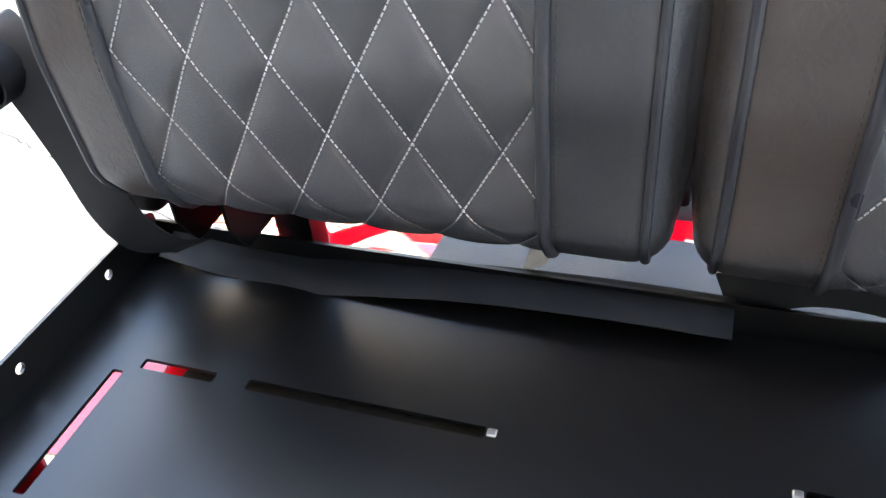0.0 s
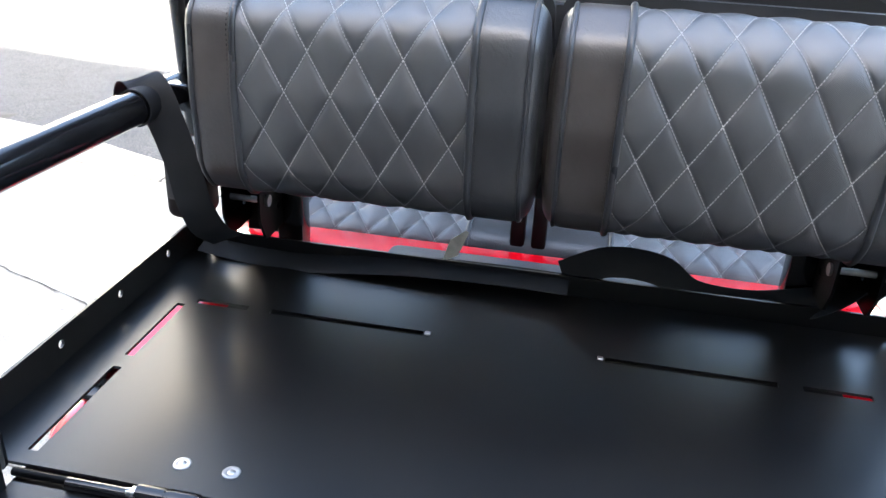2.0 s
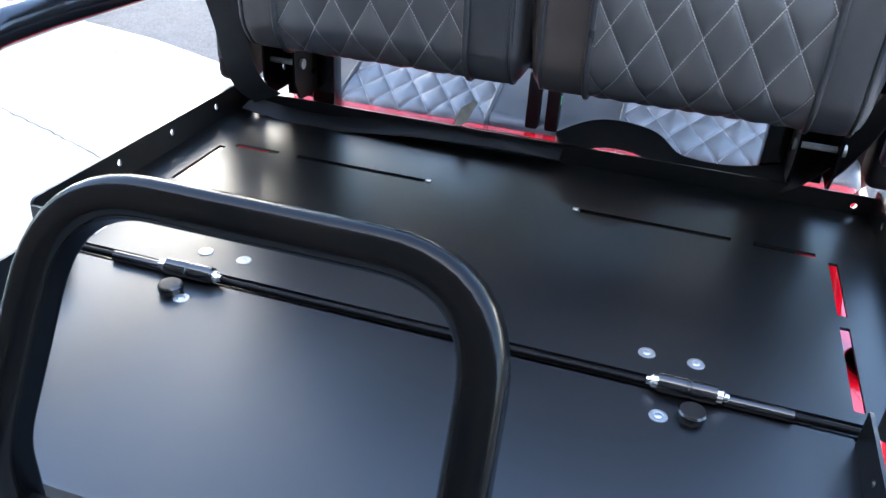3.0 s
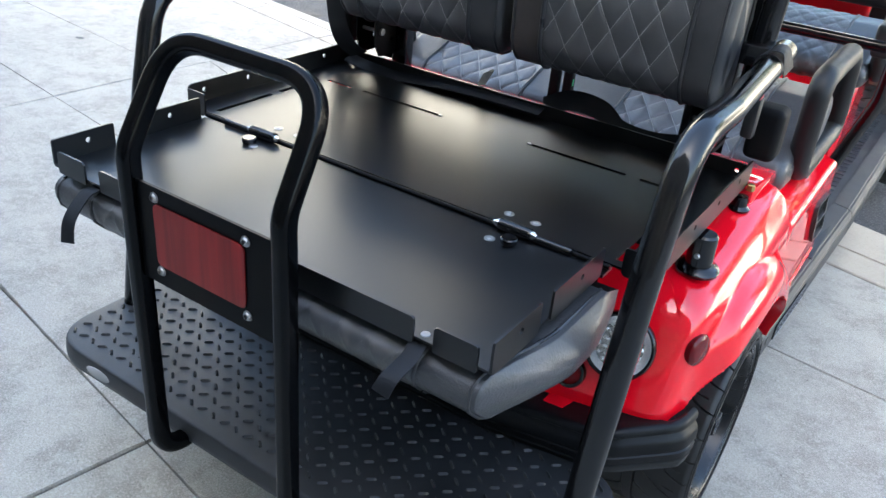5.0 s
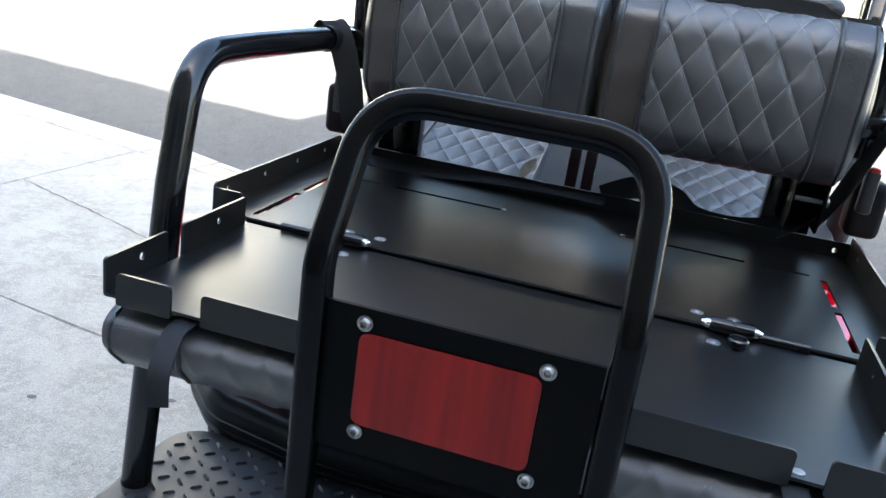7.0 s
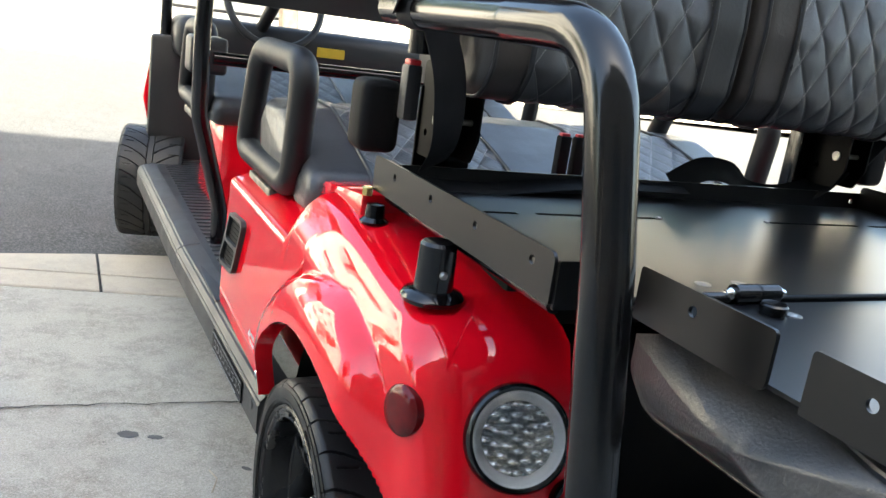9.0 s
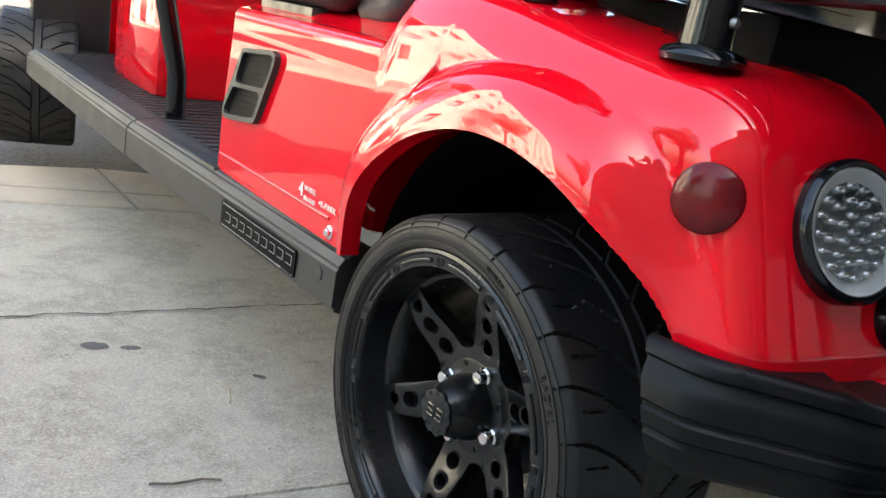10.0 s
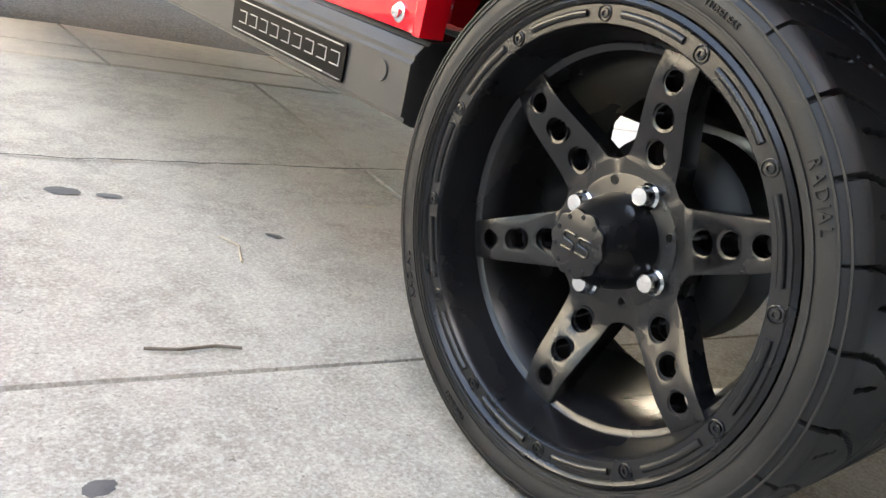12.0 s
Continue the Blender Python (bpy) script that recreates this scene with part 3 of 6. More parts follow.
def street_tree():
    """A tapered trunk with limbs and a loose crown of small leaves."""
    r = random.Random(11)
    root = tagged(new("street_tree"), "broad green leafy tree at the far kerb", "tree", "trees across the road")
    wood = bmesh.new()

    def limb(a, b, ra, rb):
        path = [a.lerp(b, k / 5) + Vector((r.uniform(-1, 1), r.uniform(-1, 1), 0)) * 0.06 * (k % 5 > 0) for k in range(6)]
        first = len(wood.verts)
        add_sweep(wood, path, circle(1.0, 8))
        wood.verts.ensure_lookup_table()
        for k in range(6):
            for v in wood.verts[first + k * 8:first + k * 8 + 8]:
                v.co = path[k] + (v.co - path[k]) * (ra + (rb - ra) * k / 5)
    limb(Vector((0, 0, -0.1)), Vector((0.1, 0, 2.9)), 0.19, 0.13)
    tips = []
    for k in range(9):
        a = 2 * math.pi * k / 9 + r.uniform(-0.3, 0.3)
        b = Vector((math.cos(a) * r.uniform(1.2, 2.6), math.sin(a) * r.uniform(1.2, 2.6), r.uniform(4.4, 7.4)))
        limb(Vector((0.1, 0, r.uniform(2.4, 2.9))), b, 0.085, 0.025)
        tips += [b, b.lerp(Vector((0.1, 0, 2.9)), 0.35), b + Vector((r.uniform(-0.8, 0.8), r.uniform(-0.8, 0.8), r.uniform(0.2, 1.0)))]
    part("trunk", wood, BARK, root)
    verts, faces = [], []
    for tip in tips:
        for k in range(130):
            d = Vector((r.gauss(0, 1), r.gauss(0, 1), r.gauss(0, 0.75)))
            c = tip + d.normalized() * 1.05 * r.random() ** 0.45
            u = Vector((r.uniform(-1, 1), r.uniform(-1, 1), r.uniform(-0.6, 0.6))).normalized()
            w = u.cross(Vector((r.uniform(-1, 1), r.uniform(-1, 1), r.uniform(-1, 1)))).normalized()
            size = r.uniform(0.09, 0.17)
            n = len(verts)
            verts += [c - u * size, c + w * size * 0.5, c + u * size, c - w * size * 0.5]
            faces.append((n, n + 1, n + 2, n + 3))
    me = bpy.data.meshes.new("crown")
    me.from_pydata(verts, [], faces)
    me.materials.append(LEAF)
    crown = new("crown", me)
    crown.parent = root
    tagged(crown, "loose crown of small green leaves", kind="stuff")
    return root


tree = street_tree()
tree.location = (2.5, 13.9, 0.02)
for x, y, turn, size in ((-3.8, 14.6, 220, 0.9), (-17.5, 16.0, 300, 1.0), (9.5, 13.4, 70, 1.0)):
    copy_thing(tree, Matrix.Translation((x, y, 0.02)) @ Matrix.Rotation(radians(turn), 4, "Z") @ Matrix.Scale(size, 4))
for x, y, turn, size in ((-13.5, 3.2, 30, 0.75), (-21.0, 4.6, 140, 0.85)):
    near_tree = copy_thing(tree, Matrix.Translation((x, y, 0.02)) @ Matrix.Rotation(radians(turn), 4, "Z") @ Matrix.Scale(size, 4))
    tagged(near_tree, "small leafy street tree beside the pavement's kerb", "tree", "trees along the pavement")

# ---- golf cart ----
cart = thing("golf_cart", "glossy red six-seat golf cart with black quilted seats", "golf cart")
AX, AZ = 0.470, 0.232  # rear axle: y and height


def smooth_step(a, b, t):
    t = max(0.0, min(1.0, (t - a) / (b - a)))
    return t * t * (3 - 2 * t)


def crest_of(y):
    """How far the body side has risen from the seat's cut to the deck's crest."""
    return smooth_step(0.722, 0.688, y)


def blend_max(k, *gaps):
    """The largest of some signed distances, rounded over where they meet."""
    m = max(gaps)
    return m + k * math.log(sum(math.exp((g - m) / k) for g in gaps))


def corner_gap(q):
    """Signed distance from the fender's skin: side, tapered side, sloping shoulder, top and leaning rear face."""
    up = max(0.0, q.z - 0.45)
    ridge = 0.671 + 0.052 * smooth_step(0.25, 0.68, q.y)
    side = -0.642 + 0.05 * up - q.x
    taper = -0.984 * (q.x + 0.642) - 0.179 * (q.y - 0.36) + 0.05 * up
    shoulder = -0.809 * (q.x + 0.590) + 0.587 * (q.z - ridge)
    rear = (-0.152 * (q.x + 0.565) - 0.988 * (q.y - 0.118) + 0.33 * up) * 0.95
    top = q.z - ridge - 0.006 - 0.12 * (min(q.x, -0.45) + 0.59)
    skin = blend_max(0.008, blend_max(0.006, side, taper, shoulder), top)
    return blend_max(0.017 + 0.018 * smooth_step(0.60, 0.68, q.z), skin, rear)


def onto_corner(q):
    """Push a point in or out from the middle of the fender until it lies on the rounded corner."""
    heart = Vector((-0.44, max(0.42, q.y), min(q.z, 0.50)))
    way = q - heart
    lo, hi = 0.2, 2.2
    for turn in range(26):
        mid = (lo + hi) / 2
        if corner_gap(heart + way * mid) > 0:
            hi = mid
        else:
            lo = mid
    return heart + way * lo


def fender_shell(side):
    """The rear quarter of the body: side panel, wheel arch with flare, rounded rear corner and top."""
    plan = filleted([(-0.642, 1.225, 0), (-0.642, 0.9, 0), (-0.642, 0.36, 0), (-0.606, 0.162, 0), (-0.565, 0.118, 0), (-0.370, 0.088, 0)], 0.045, 10)
    path = [plan[0]]
    for p in plan[1:]:
        while (p - path[-1]).length > 0.007:
            path.append(path[-1] + (p - path[-1]).normalized() * 0.007)
    cy, cz, R, F = 0.439, 0.285, 0.290, 0.363
    bm, cols = bmesh.new(), []
    n = len(path)
    for i, p in enumerate(path):
        t = (path[min(i + 1, n - 1)] - path[max(i - 1, 0)]).normalized()
        out = Vector((t.y, -t.x, 0))
        rear = smooth_step(-0.607, -0.56, p.x)
        y = p.y
        if rear < 0.01 and y > 0.3:
            crest = crest_of(y)
            top = 0.643 * (1 - crest) + (0.690 + 0.044 * smooth_step(0.28, 0.70, y)) * crest
        else:
            top = 0.690 - 0.038 * smooth_step(0.32, 0.13, y) - 0.024 * smooth_step(-0.54, -0.60, p.x) * smooth_step(0.26, 0.14, y)
        low = 0.345 if y > 0.6 else 0.44 - 0.05 * rear
        rr = 0.018 + 0.034 * rear
        crown = 0.046 * crest_of(y) * (1 - rear)

        def inset(z):
            flat = 0.05 * max(0.0, min(z, 0.60) - 0.45) + crown * max(0.0, z - 0.60) / max(0.02, top - 0.60)
            return flat * (1 - rear) + 0.35 * max(0.0, z - 0.45) * rear
        def squeeze(q, z):
            """The rear panel ends on a slanting edge."""
            if p.x > -0.52:
                end = min(-0.330, -0.410 + max(0.0, 0.60 - z) * 0.37)
                q.x = -0.52 + (q.x + 0.52) * (end + 0.52) / 0.15
            return q
        col = []
        zs = [low + (top - rr - low) * k / 60 for k in range(61)]
        for z in zs:
            col.append((squeeze(p - out * inset(z), z), z))
        base = p - out * inset(top - rr)
        for k in range(1, 9):
            a = k / 8 * math.pi / 2
            z = top - rr + rr * math.sin(a)
            col.append((squeeze(base - out * rr * (1 - math.cos(a)), z), z))
        edge = col[-1][0]
        inner = Vector((-0.35 - 0.06 * smooth_step(0.42, 0.30, y), max(0.36, min(1.22, y)), 0))
        for k in range(1, 9):
            f = k / 8
            q = edge.lerp(inner, f * 0.92)
            col.append((q, top + (0.70 - top) * math.sin(f * math.pi / 2) + 0.004 * math.sin(f * math.pi)))
        verts = []
        for q, z in col:
            q = q.copy()
            blend = crest_of(y)
            if blend > 0:
                full = Vector((q.x, q.y, z))
                full = full.lerp(onto_corner(full), blend)
                q, z = Vector((full.x, full.y, 0)), full.z
            d = math.hypot(p.y - cy, z - cz)
            if z < top - 0.02 and d < F and p.x < -0.5:
                rise = (z - cz) / max(d, 0.01)
                wide = (F - R) * (0.35 + 0.65 * smooth_step(0.15, 0.75, rise)) * (1 - 0.35 * smooth_step(0.30, 0.18, p.y))
                f = max(0.0, min(1.0, (R + wide - d) / wide))
                bulge = 0.040 * (0.25 + 0.75 * smooth_step(0.10, 0.72, rise)) * math.sqrt(1 - (1 - f) ** 2)
                q += out * bulge * (1 - smooth_step(-0.632, -0.610, p.x))
            verts.append(bm.verts.new((q.x, q.y, z)))
        cols.append(verts)
    for a, b in zip(cols, cols[1:]):
        for k in range(len(a) - 1):
            bm.faces.new((a[k], b[k], b[k + 1], a[k + 1]))

    def depth_in(v):
        return math.hypot(v.co.y - cy, v.co.z - cz) < R and v.co.x < -0.52 and v.co.y > 0.12
    gone = [f for f in bm.faces if all(depth_in(v) for v in f.verts)]
    bmesh.ops.delete(bm, geom=gone, context="FACES")
    for v in list(bm.verts):
        if depth_in(v):
            d = Vector((v.co.y - cy, v.co.z - cz))
            d = d.normalized() * R
            v.co.y, v.co.z = cy + d.x, cz + d.y
    bmesh.ops.delete(bm, geom=[v for v in bm.verts if not v.link_faces], context="VERTS")
    def on_arch(v):
        return math.hypot(v.co.y - cy, v.co.z - cz) < R + 0.004 and v.co.x < -0.5
    rim = [e for e in bm.edges if len(e.link_faces) == 1 and all(on_arch(v) for v in e.verts)]
    out = bmesh.ops.extrude_edge_only(bm, edges=rim)
    for v in (g for g in out["geom"] if isinstance(g, bmesh.types.BMVert)):
        v.co.x += 0.03
    soft = [v for v in bm.verts if v.co.y < 0.42 and v.co.z > 0.585 and not v.is_boundary]
    for turn in range(3):
        bmesh.ops.smooth_vert(bm, verts=soft, factor=0.5, use_axis_x=True, use_axis_y=True, use_axis_z=True)
    last = set(v for v in cols[-1] if v.is_valid)
    rim = [e for e in bm.edges if len(e.link_faces) == 1 and all(v in last for v in e.verts)]
    out = bmesh.ops.extrude_edge_only(bm, edges=rim)
    for v in (g for g in out["geom"] if isinstance(g, bmesh.types.BMVert)):
        v.co += Vector((0.003, 0.016, 0.0))
    if side > 0:
        for v in bm.verts:
            v.co.x = -v.co.x
    bmesh.ops.recalc_face_normals(bm, faces=bm.faces)
    return bm


def bumper_shell():
    """The black bumper that wraps the rear corners, with ribs, and runs behind the footplate."""
    pts = filleted([(-0.640, 0.205, 0), (-0.632, 0.14, 0), (-0.53, 0.04, 0), (-0.30, 0.0, 0), (0.30, 0.0, 0), (0.53, 0.04, 0), (0.632, 0.14, 0), (0.640, 0.205, 0)], 0.1, 10)
    prof = [(-0.075, 0.440), (-0.026, 0.441), (-0.013, 0.4465), (-0.005, 0.4445), (-0.001, 0.438), (0.001, 0.428), (-0.002, 0.4235), (-0.001, 0.419), (0.005, 0.412), (0.009, 0.400), (0.011, 0.380), (0.0085, 0.3765), (0.0085, 0.3725), (0.0115, 0.369), (0.011, 0.352), (0.0085, 0.3485), (0.0085, 0.3445), (0.010, 0.341), (0.006, 0.318), (-0.006, 0.303), (-0.05, 0.298)]
    prof = [(o, 0.334 + (z - 0.298) * 0.758) for o, z in prof]
    bm, cols, n = bmesh.new(), [], len(pts)
    for i, p in enumerate(pts):
        t = (pts[min(i + 1, n - 1)] - pts[max(i - 1, 0)]).normalized()
        out = Vector((t.y, -t.x, 0))
        hold = -0.075 + 0.055 * smooth_step(0.56, 0.62, abs(p.x))
        ends = smooth_step(0.12, 0.20, p.y)
        sag = 1 - 0.20 * smooth_step(0.60, 0.45, abs(p.x))
        cols.append([bm.verts.new((p.x + out.x * max(o, hold), p.y + out.y * max(o, hold) - 0.34 * (0.445 - z) * ends, 0.334 + (z - 0.334) * sag)) for o, z in prof])
    for a, b in zip(cols, cols[1:]):
        for k in range(len(prof) - 1):
            bm.faces.new((a[k], b[k], b[k + 1], a[k + 1]))
    for c in (cols[0], cols[-1]):
        bm.faces.new(c)
    bmesh.ops.recalc_face_normals(bm, faces=bm.faces)
    return bm


for side in (-1, 1):
    fender = part("rear_fender", fender_shell(side), RED, cart, "glossy red rear fender with flared wheel arch", angle=50)
    S = side
    part("body_line", add_sweep(bmesh.new(), [Vector((S * 0.6415, y, 0.380 - 0.004 * (y - 0.79))) for y in spread(0.786, 1.218, 8)], circle(0.0035, 10)), RED, fender)
    # tail lamp on the sloping rear face
    tilt = Matrix.Translation((S * 0.482, 0.137, 0.559)) @ Matrix.Rotation(S * radians(14), 4, "Z") @ Matrix.Rotation(radians(-20), 4, "X")

    def put(bm, m=tilt):
        bm.transform(m)
        return bm
    lamp = part("tail_lamp", put(lathe([(-0.006, 0.0665), (-0.012, 0.0655), (-0.0155, 0.0620), (-0.0145, 0.0585), (-0.010, 0.057), (0.02, 0.057), (0.02, 0.0665)], (0, 0, 0), "y", 48, True)), TUBE, cart, "round LED tail lamp in a black rubber ring")
    part("lamp_bowl", put(lathe([(-0.002, 0.0), (-0.002, 0.02), (-0.005, 0.045), (-0.013, 0.055), (-0.013, 0.0575), (0.01, 0.0575), (0.01, 0)], (0, 0, 0), "y", 40)), LAMP_RIM, lamp)
    part("lamp_reflector", put(lathe([(-0.006, 0.0), (-0.006, 0.045), (0.0, 0.046)], (0, 0, 0), "y", 32)), LENS, lamp)
    beads = bmesh.new()
    for count, rad in ((1, 0.0), (6, 0.0150), (11, 0.028), (16, 0.041)):
        for k in range(count):
            a = 2 * math.pi * k / count + rad * 40
            bmesh.ops.create_uvsphere(beads, u_segments=8, v_segments=6, radius=1.0, matrix=Matrix.Translation((rad * math.cos(a), -0.0075, rad * math.sin(a))) @ Matrix.Diagonal((0.0068, 0.004, 0.0034, 1)))
    part("led_beads", put(beads), LED, lamp)
    cover = part("lamp_lens", put(lathe([(-0.0165, 0.0), (-0.0165, 0.045), (-0.0145, 0.058), (-0.0125, 0.058), (-0.0145, 0.0)], (0, 0, 0), "y", 40)), GLASS, lamp)
    cover.visible_shadow = False
    low_m = Matrix.Translation((S * 0.410, 0.104, 0.482)) @ Matrix.Rotation(S * radians(8), 4, "Z") @ Matrix.Rotation(radians(-20), 4, "X")
    low_reflector = part("rear_reflector", put(lathe([(-0.013, 0.0), (-0.013, 0.018), (-0.010, 0.0225), (0.01, 0.023)], (0, 0, 0), "y", 28), low_m), RED_LENS, cart, "small round dark red reflector in a black ring")
    part("reflector_ring", put(lathe([(-0.010, 0.0222), (-0.014, 0.0235), (-0.014, 0.0285), (-0.010, 0.0305), (0.01, 0.0305), (0.01, 0.0222)], (0, 0, 0), "y", 32, True), low_m), TUBE, low_reflector)
    skin = BVHTree.FromPolygons([v.co for v in fender.data.vertices], [tuple(p.vertices) for p in fender.data.polygons])
    spot, facing, _, _ = skin.find_nearest(Vector((S * 0.606, 0.203, 0.572)))
    facing = facing if facing.x * S > 0 else -facing
    mark_m = Matrix.Translation(spot) @ facing.to_track_quat("-Y", "Z").to_matrix().to_4x4()
    part("marker_reflector", put(lathe([(-0.010, 0.0), (-0.0095, 0.018), (-0.0075, 0.028), (-0.004, 0.0315), (0.006, 0.032)], (0, 0, 0), "y", 32), mark_m), RED_LENS, fender, "round dark red side reflector")
    # well above the wheel; its near-black colour includes the shade inside
    well = bmesh.new()
    rows = []
    for k in range(25):
        a = math.pi * (k / 24 * 1.02 - 0.08)
        rows.append([well.verts.new((S * x, 0.439 + 0.305 * math.cos(a), 0.285 + 0.305 * math.sin(a))) for x in (0.585, 0.30)])
    for a, b in zip(rows, rows[1:]):
        well.faces.new((a[0], a[1], b[1], b[0]))
    part("wheel_well", well, BLACK_SHADE, cart)

part("bumper", bumper_shell(), BUMPER, cart, "black ribbed plastic rear bumper")
under = part("underbody", box((-0.33, 0.16, 0.30), (0.33, 1.2, 0.62), 0.02), BLACK_SHADE, cart, "chassis under the deck, near-black with its shade in the colour")
part("rear_lip", box((-0.50, 0.060, 0.388), (-0.381, 0.11, 0.424), 0.004), RED, cart, "red lower edge of the body")
part("rear_lip", box((0.381, 0.060, 0.388), (0.50, 0.11, 0.424), 0.004), RED, cart, "red lower edge of the body")
part("axle", tube([(-0.5, AX, AZ), (0.5, AX, AZ)], 0.035), PLASTIC, cart)
part("leaf_spring", box((-0.42, 0.2, 0.30), (-0.37, 0.8, 0.325), 0.004), STEEL, cart)
part("leaf_spring", box((0.37, 0.2, 0.30), (0.42, 0.8, 0.325), 0.004), STEEL, cart)

# inner tub, seat bases and floor
def tub_top(y):
    """The body top behind the seat falls gently towards the front."""
    return 0.747 - 0.112 * (y - 0.667)


tub_shape = box((-0.56, 0.56, 0.60), (0.56, 0.775, 0.747), 0.010)
for v in tub_shape.verts:
    if v.co.z > 0.70:
        v.co.z += tub_top(v.co.y) - 0.747
tub = part("tub", tub_shape, RED, cart, "glossy red body top behind the middle seat")
part("tub_mat", plate(rounded_poly([(-0.25, 0.572), (0.24, 0.572), (0.24, 0.716), (-0.25, 0.716)], 0.02), [], 0.004, lambda u, v, w: (u, v, tub_top(v) + w)), MAT_BLUE, tub, "dark blue-grey textured access panel")
part("seat_base", box((-0.56, 0.80, 0.345), (0.56, 1.222, 0.645), 0.02), RED, cart, "glossy red middle seat base")
part("seat_base", box((-0.53, 2.0, 0.345), (0.53, 2.42, 0.67), 0.035), RED, cart, "glossy red front seat base")
floor_part = part("floorboard", box((-0.655, 1.21, 0.30), (0.655, 3.0, 0.352), 0.006), PLASTIC, cart, "black ribbed rubber floor")
for k in range(40):
    y = 1.26 + k * 0.043
    for S in (-1, 1):
        part("floor_rib", box((S * 0.40 - 0.20, y, 0.352), (S * 0.40 + 0.20, y + 0.018, 0.3555), 0.0012, 1), PLASTIC, floor_part)


def sill(ya, xa, yb, xb, S, z_a=0.0, z_b=0.0):
    prof = [(0.0, 0.258), (0.0, 0.322), (-0.016, 0.340), (-0.07, 0.347), (-0.07, 0.25), (-0.02, 0.25)]
    bm = bmesh.new()
    rows = []
    for k in range(9):
        f = k / 8
        y, x, dz = ya + (yb - ya) * f, xa + (xb - xa) * f, z_a + (z_b - z_a) * f
        rows.append([bm.verts.new((S * (x + o), y, z + dz)) for o, z in prof])
    for a, b in zip(rows, rows[1:]):
        for j in range(6):
            bm.faces.new((a[j], a[(j + 1) % 6], b[(j + 1) % 6], b[j]))
    bm.faces.new(rows[0])
    bm.faces.new(rows[-1])
    bmesh.ops.recalc_face_normals(bm, faces=bm.faces)
    es = [e for e in bm.edges if abs(e.verts[0].co.y - e.verts[1].co.y) > 0.05 and len(e.link_faces) == 2 and e.calc_face_angle(0) > 0.3]
    bmesh.ops.bevel(bm, geom=es, offset=0.005, segments=2, affect="EDGES")
    return bm


for S in (-1, 1):
    rear_sill = part("rocker_panel", sill(0.732, 0.6512, 1.652, 0.690, S, 0.0, 0.012), SILL, cart, "matt grey-black plastic rocker panel")
    part("rocker_panel", sill(1.658, 0.690, 2.72, 0.712, S, 0.012, 0.030), SILL, cart, "matt grey-black plastic rocker panel")
    place = lambda u, v, w, S=S: (S * (0.652 + (u - 0.752) * 0.0422 + 0.0005 + w), u, v)
    badge = part("badge", plate(rounded_poly([(0.843, 0.2680), (1.116, 0.2710), (1.116, 0.3190), (0.843, 0.3130)], 0.005), [], 0.003, place), PLATE, rear_sill, "dark name plate with silver edging")
    for z in (0.2715, 0.3090):
        part("badge_line", plate([(0.848, z - 0.0008), (1.110, z + 0.0028), (1.110, z + 0.0042), (0.848, z + 0.0006)], [], 0.004, place), SILVER, rear_sill)
    # worn lettering stands as plain silver bars
    for k in range(9):
        y = 0.853 + k * 0.0280
        for dz in (0.0, 0.0145):
            part("bar", plate([(y, 0.2845 + dz), (y + 0.019, 0.2845 + dz), (y + 0.019, 0.2857 + dz), (y, 0.2857 + dz)], [], 0.0036, place), SILVER, rear_sill)
        part("bar", plate([(y, 0.2845), (y + 0.0014, 0.2845), (y + 0.0014, 0.3003), (y, 0.3003)], [], 0.0036, place), SILVER, rear_sill)
    part("plug", lathe([(S * 0.0, 0.0), (S * 0.0, 0.011), (S * -0.004, 0.012)], (S * 0.6545, 0.778, 0.300), "x", 20), SILL, rear_sill)
    # side vent with a grille
    vent_place = lambda u, v, w, S=S: (S * (0.642 - 0.05 * max(0, v - 0.45) + w), u, v)
    outline = rounded_poly([(1.150, 0.578), (1.005, 0.590), (1.062, 0.462), (1.215, 0.445)], 0.022)
    hole_a = rounded_poly([(1.144, 0.571), (1.018, 0.581), (1.044, 0.524), (1.164, 0.516)], 0.012)
    hole_b = rounded_poly([(1.168, 0.508), (1.050, 0.516), (1.070, 0.470), (1.204, 0.454)], 0.012)
    vent = part("side_vent", plate(outline, [hole_a, hole_b], 0.011, vent_place), SILL, cart, "dark grey two-part side vent with mesh grille")
    part("grille", plate(rounded_poly([(1.146, 0.574), (1.012, 0.584), (1.066, 0.468), (1.207, 0.452)], 0.02), [], 0.0025, vent_place), BLACK_SHADE, vent)
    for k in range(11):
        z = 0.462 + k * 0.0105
        part("slat", plate([(1.20 - k * 0.005, z), (1.066 - k * 0.004, z + 0.008), (1.066 - k * 0.004, z + 0.010), (1.20 - k * 0.005, z + 0.002)], [], 0.0040, vent_place), BLACK_SHADE, vent, smooth=False)

# ---- quilted cushions ----


def resample(points, step):
    pts = [Vector((p[0], p[1])) for p in points]
    d = [0.0]
    for a, b in zip(pts, pts[1:]):
        d.append(d[-1] + (b - a).length)
    n = max(4, int(d[-1] / step))
    out, k = [], 0
    for i in range(n + 1):
        s = d[-1] * i / n
        while k < len(d) - 2 and d[k + 1] < s:
            k += 1
        out.append((s, pts[k].lerp(pts[k + 1], (s - d[k]) / max(1e-9, d[k + 1] - d[k]))))
    res = []
    for i, (s, p) in enumerate(out):
        t = (out[min(i + 1, n)][1] - out[max(i - 1, 0)][1]).normalized()
        res.append((s, p, Vector((t.y, -t.x))))
    return res


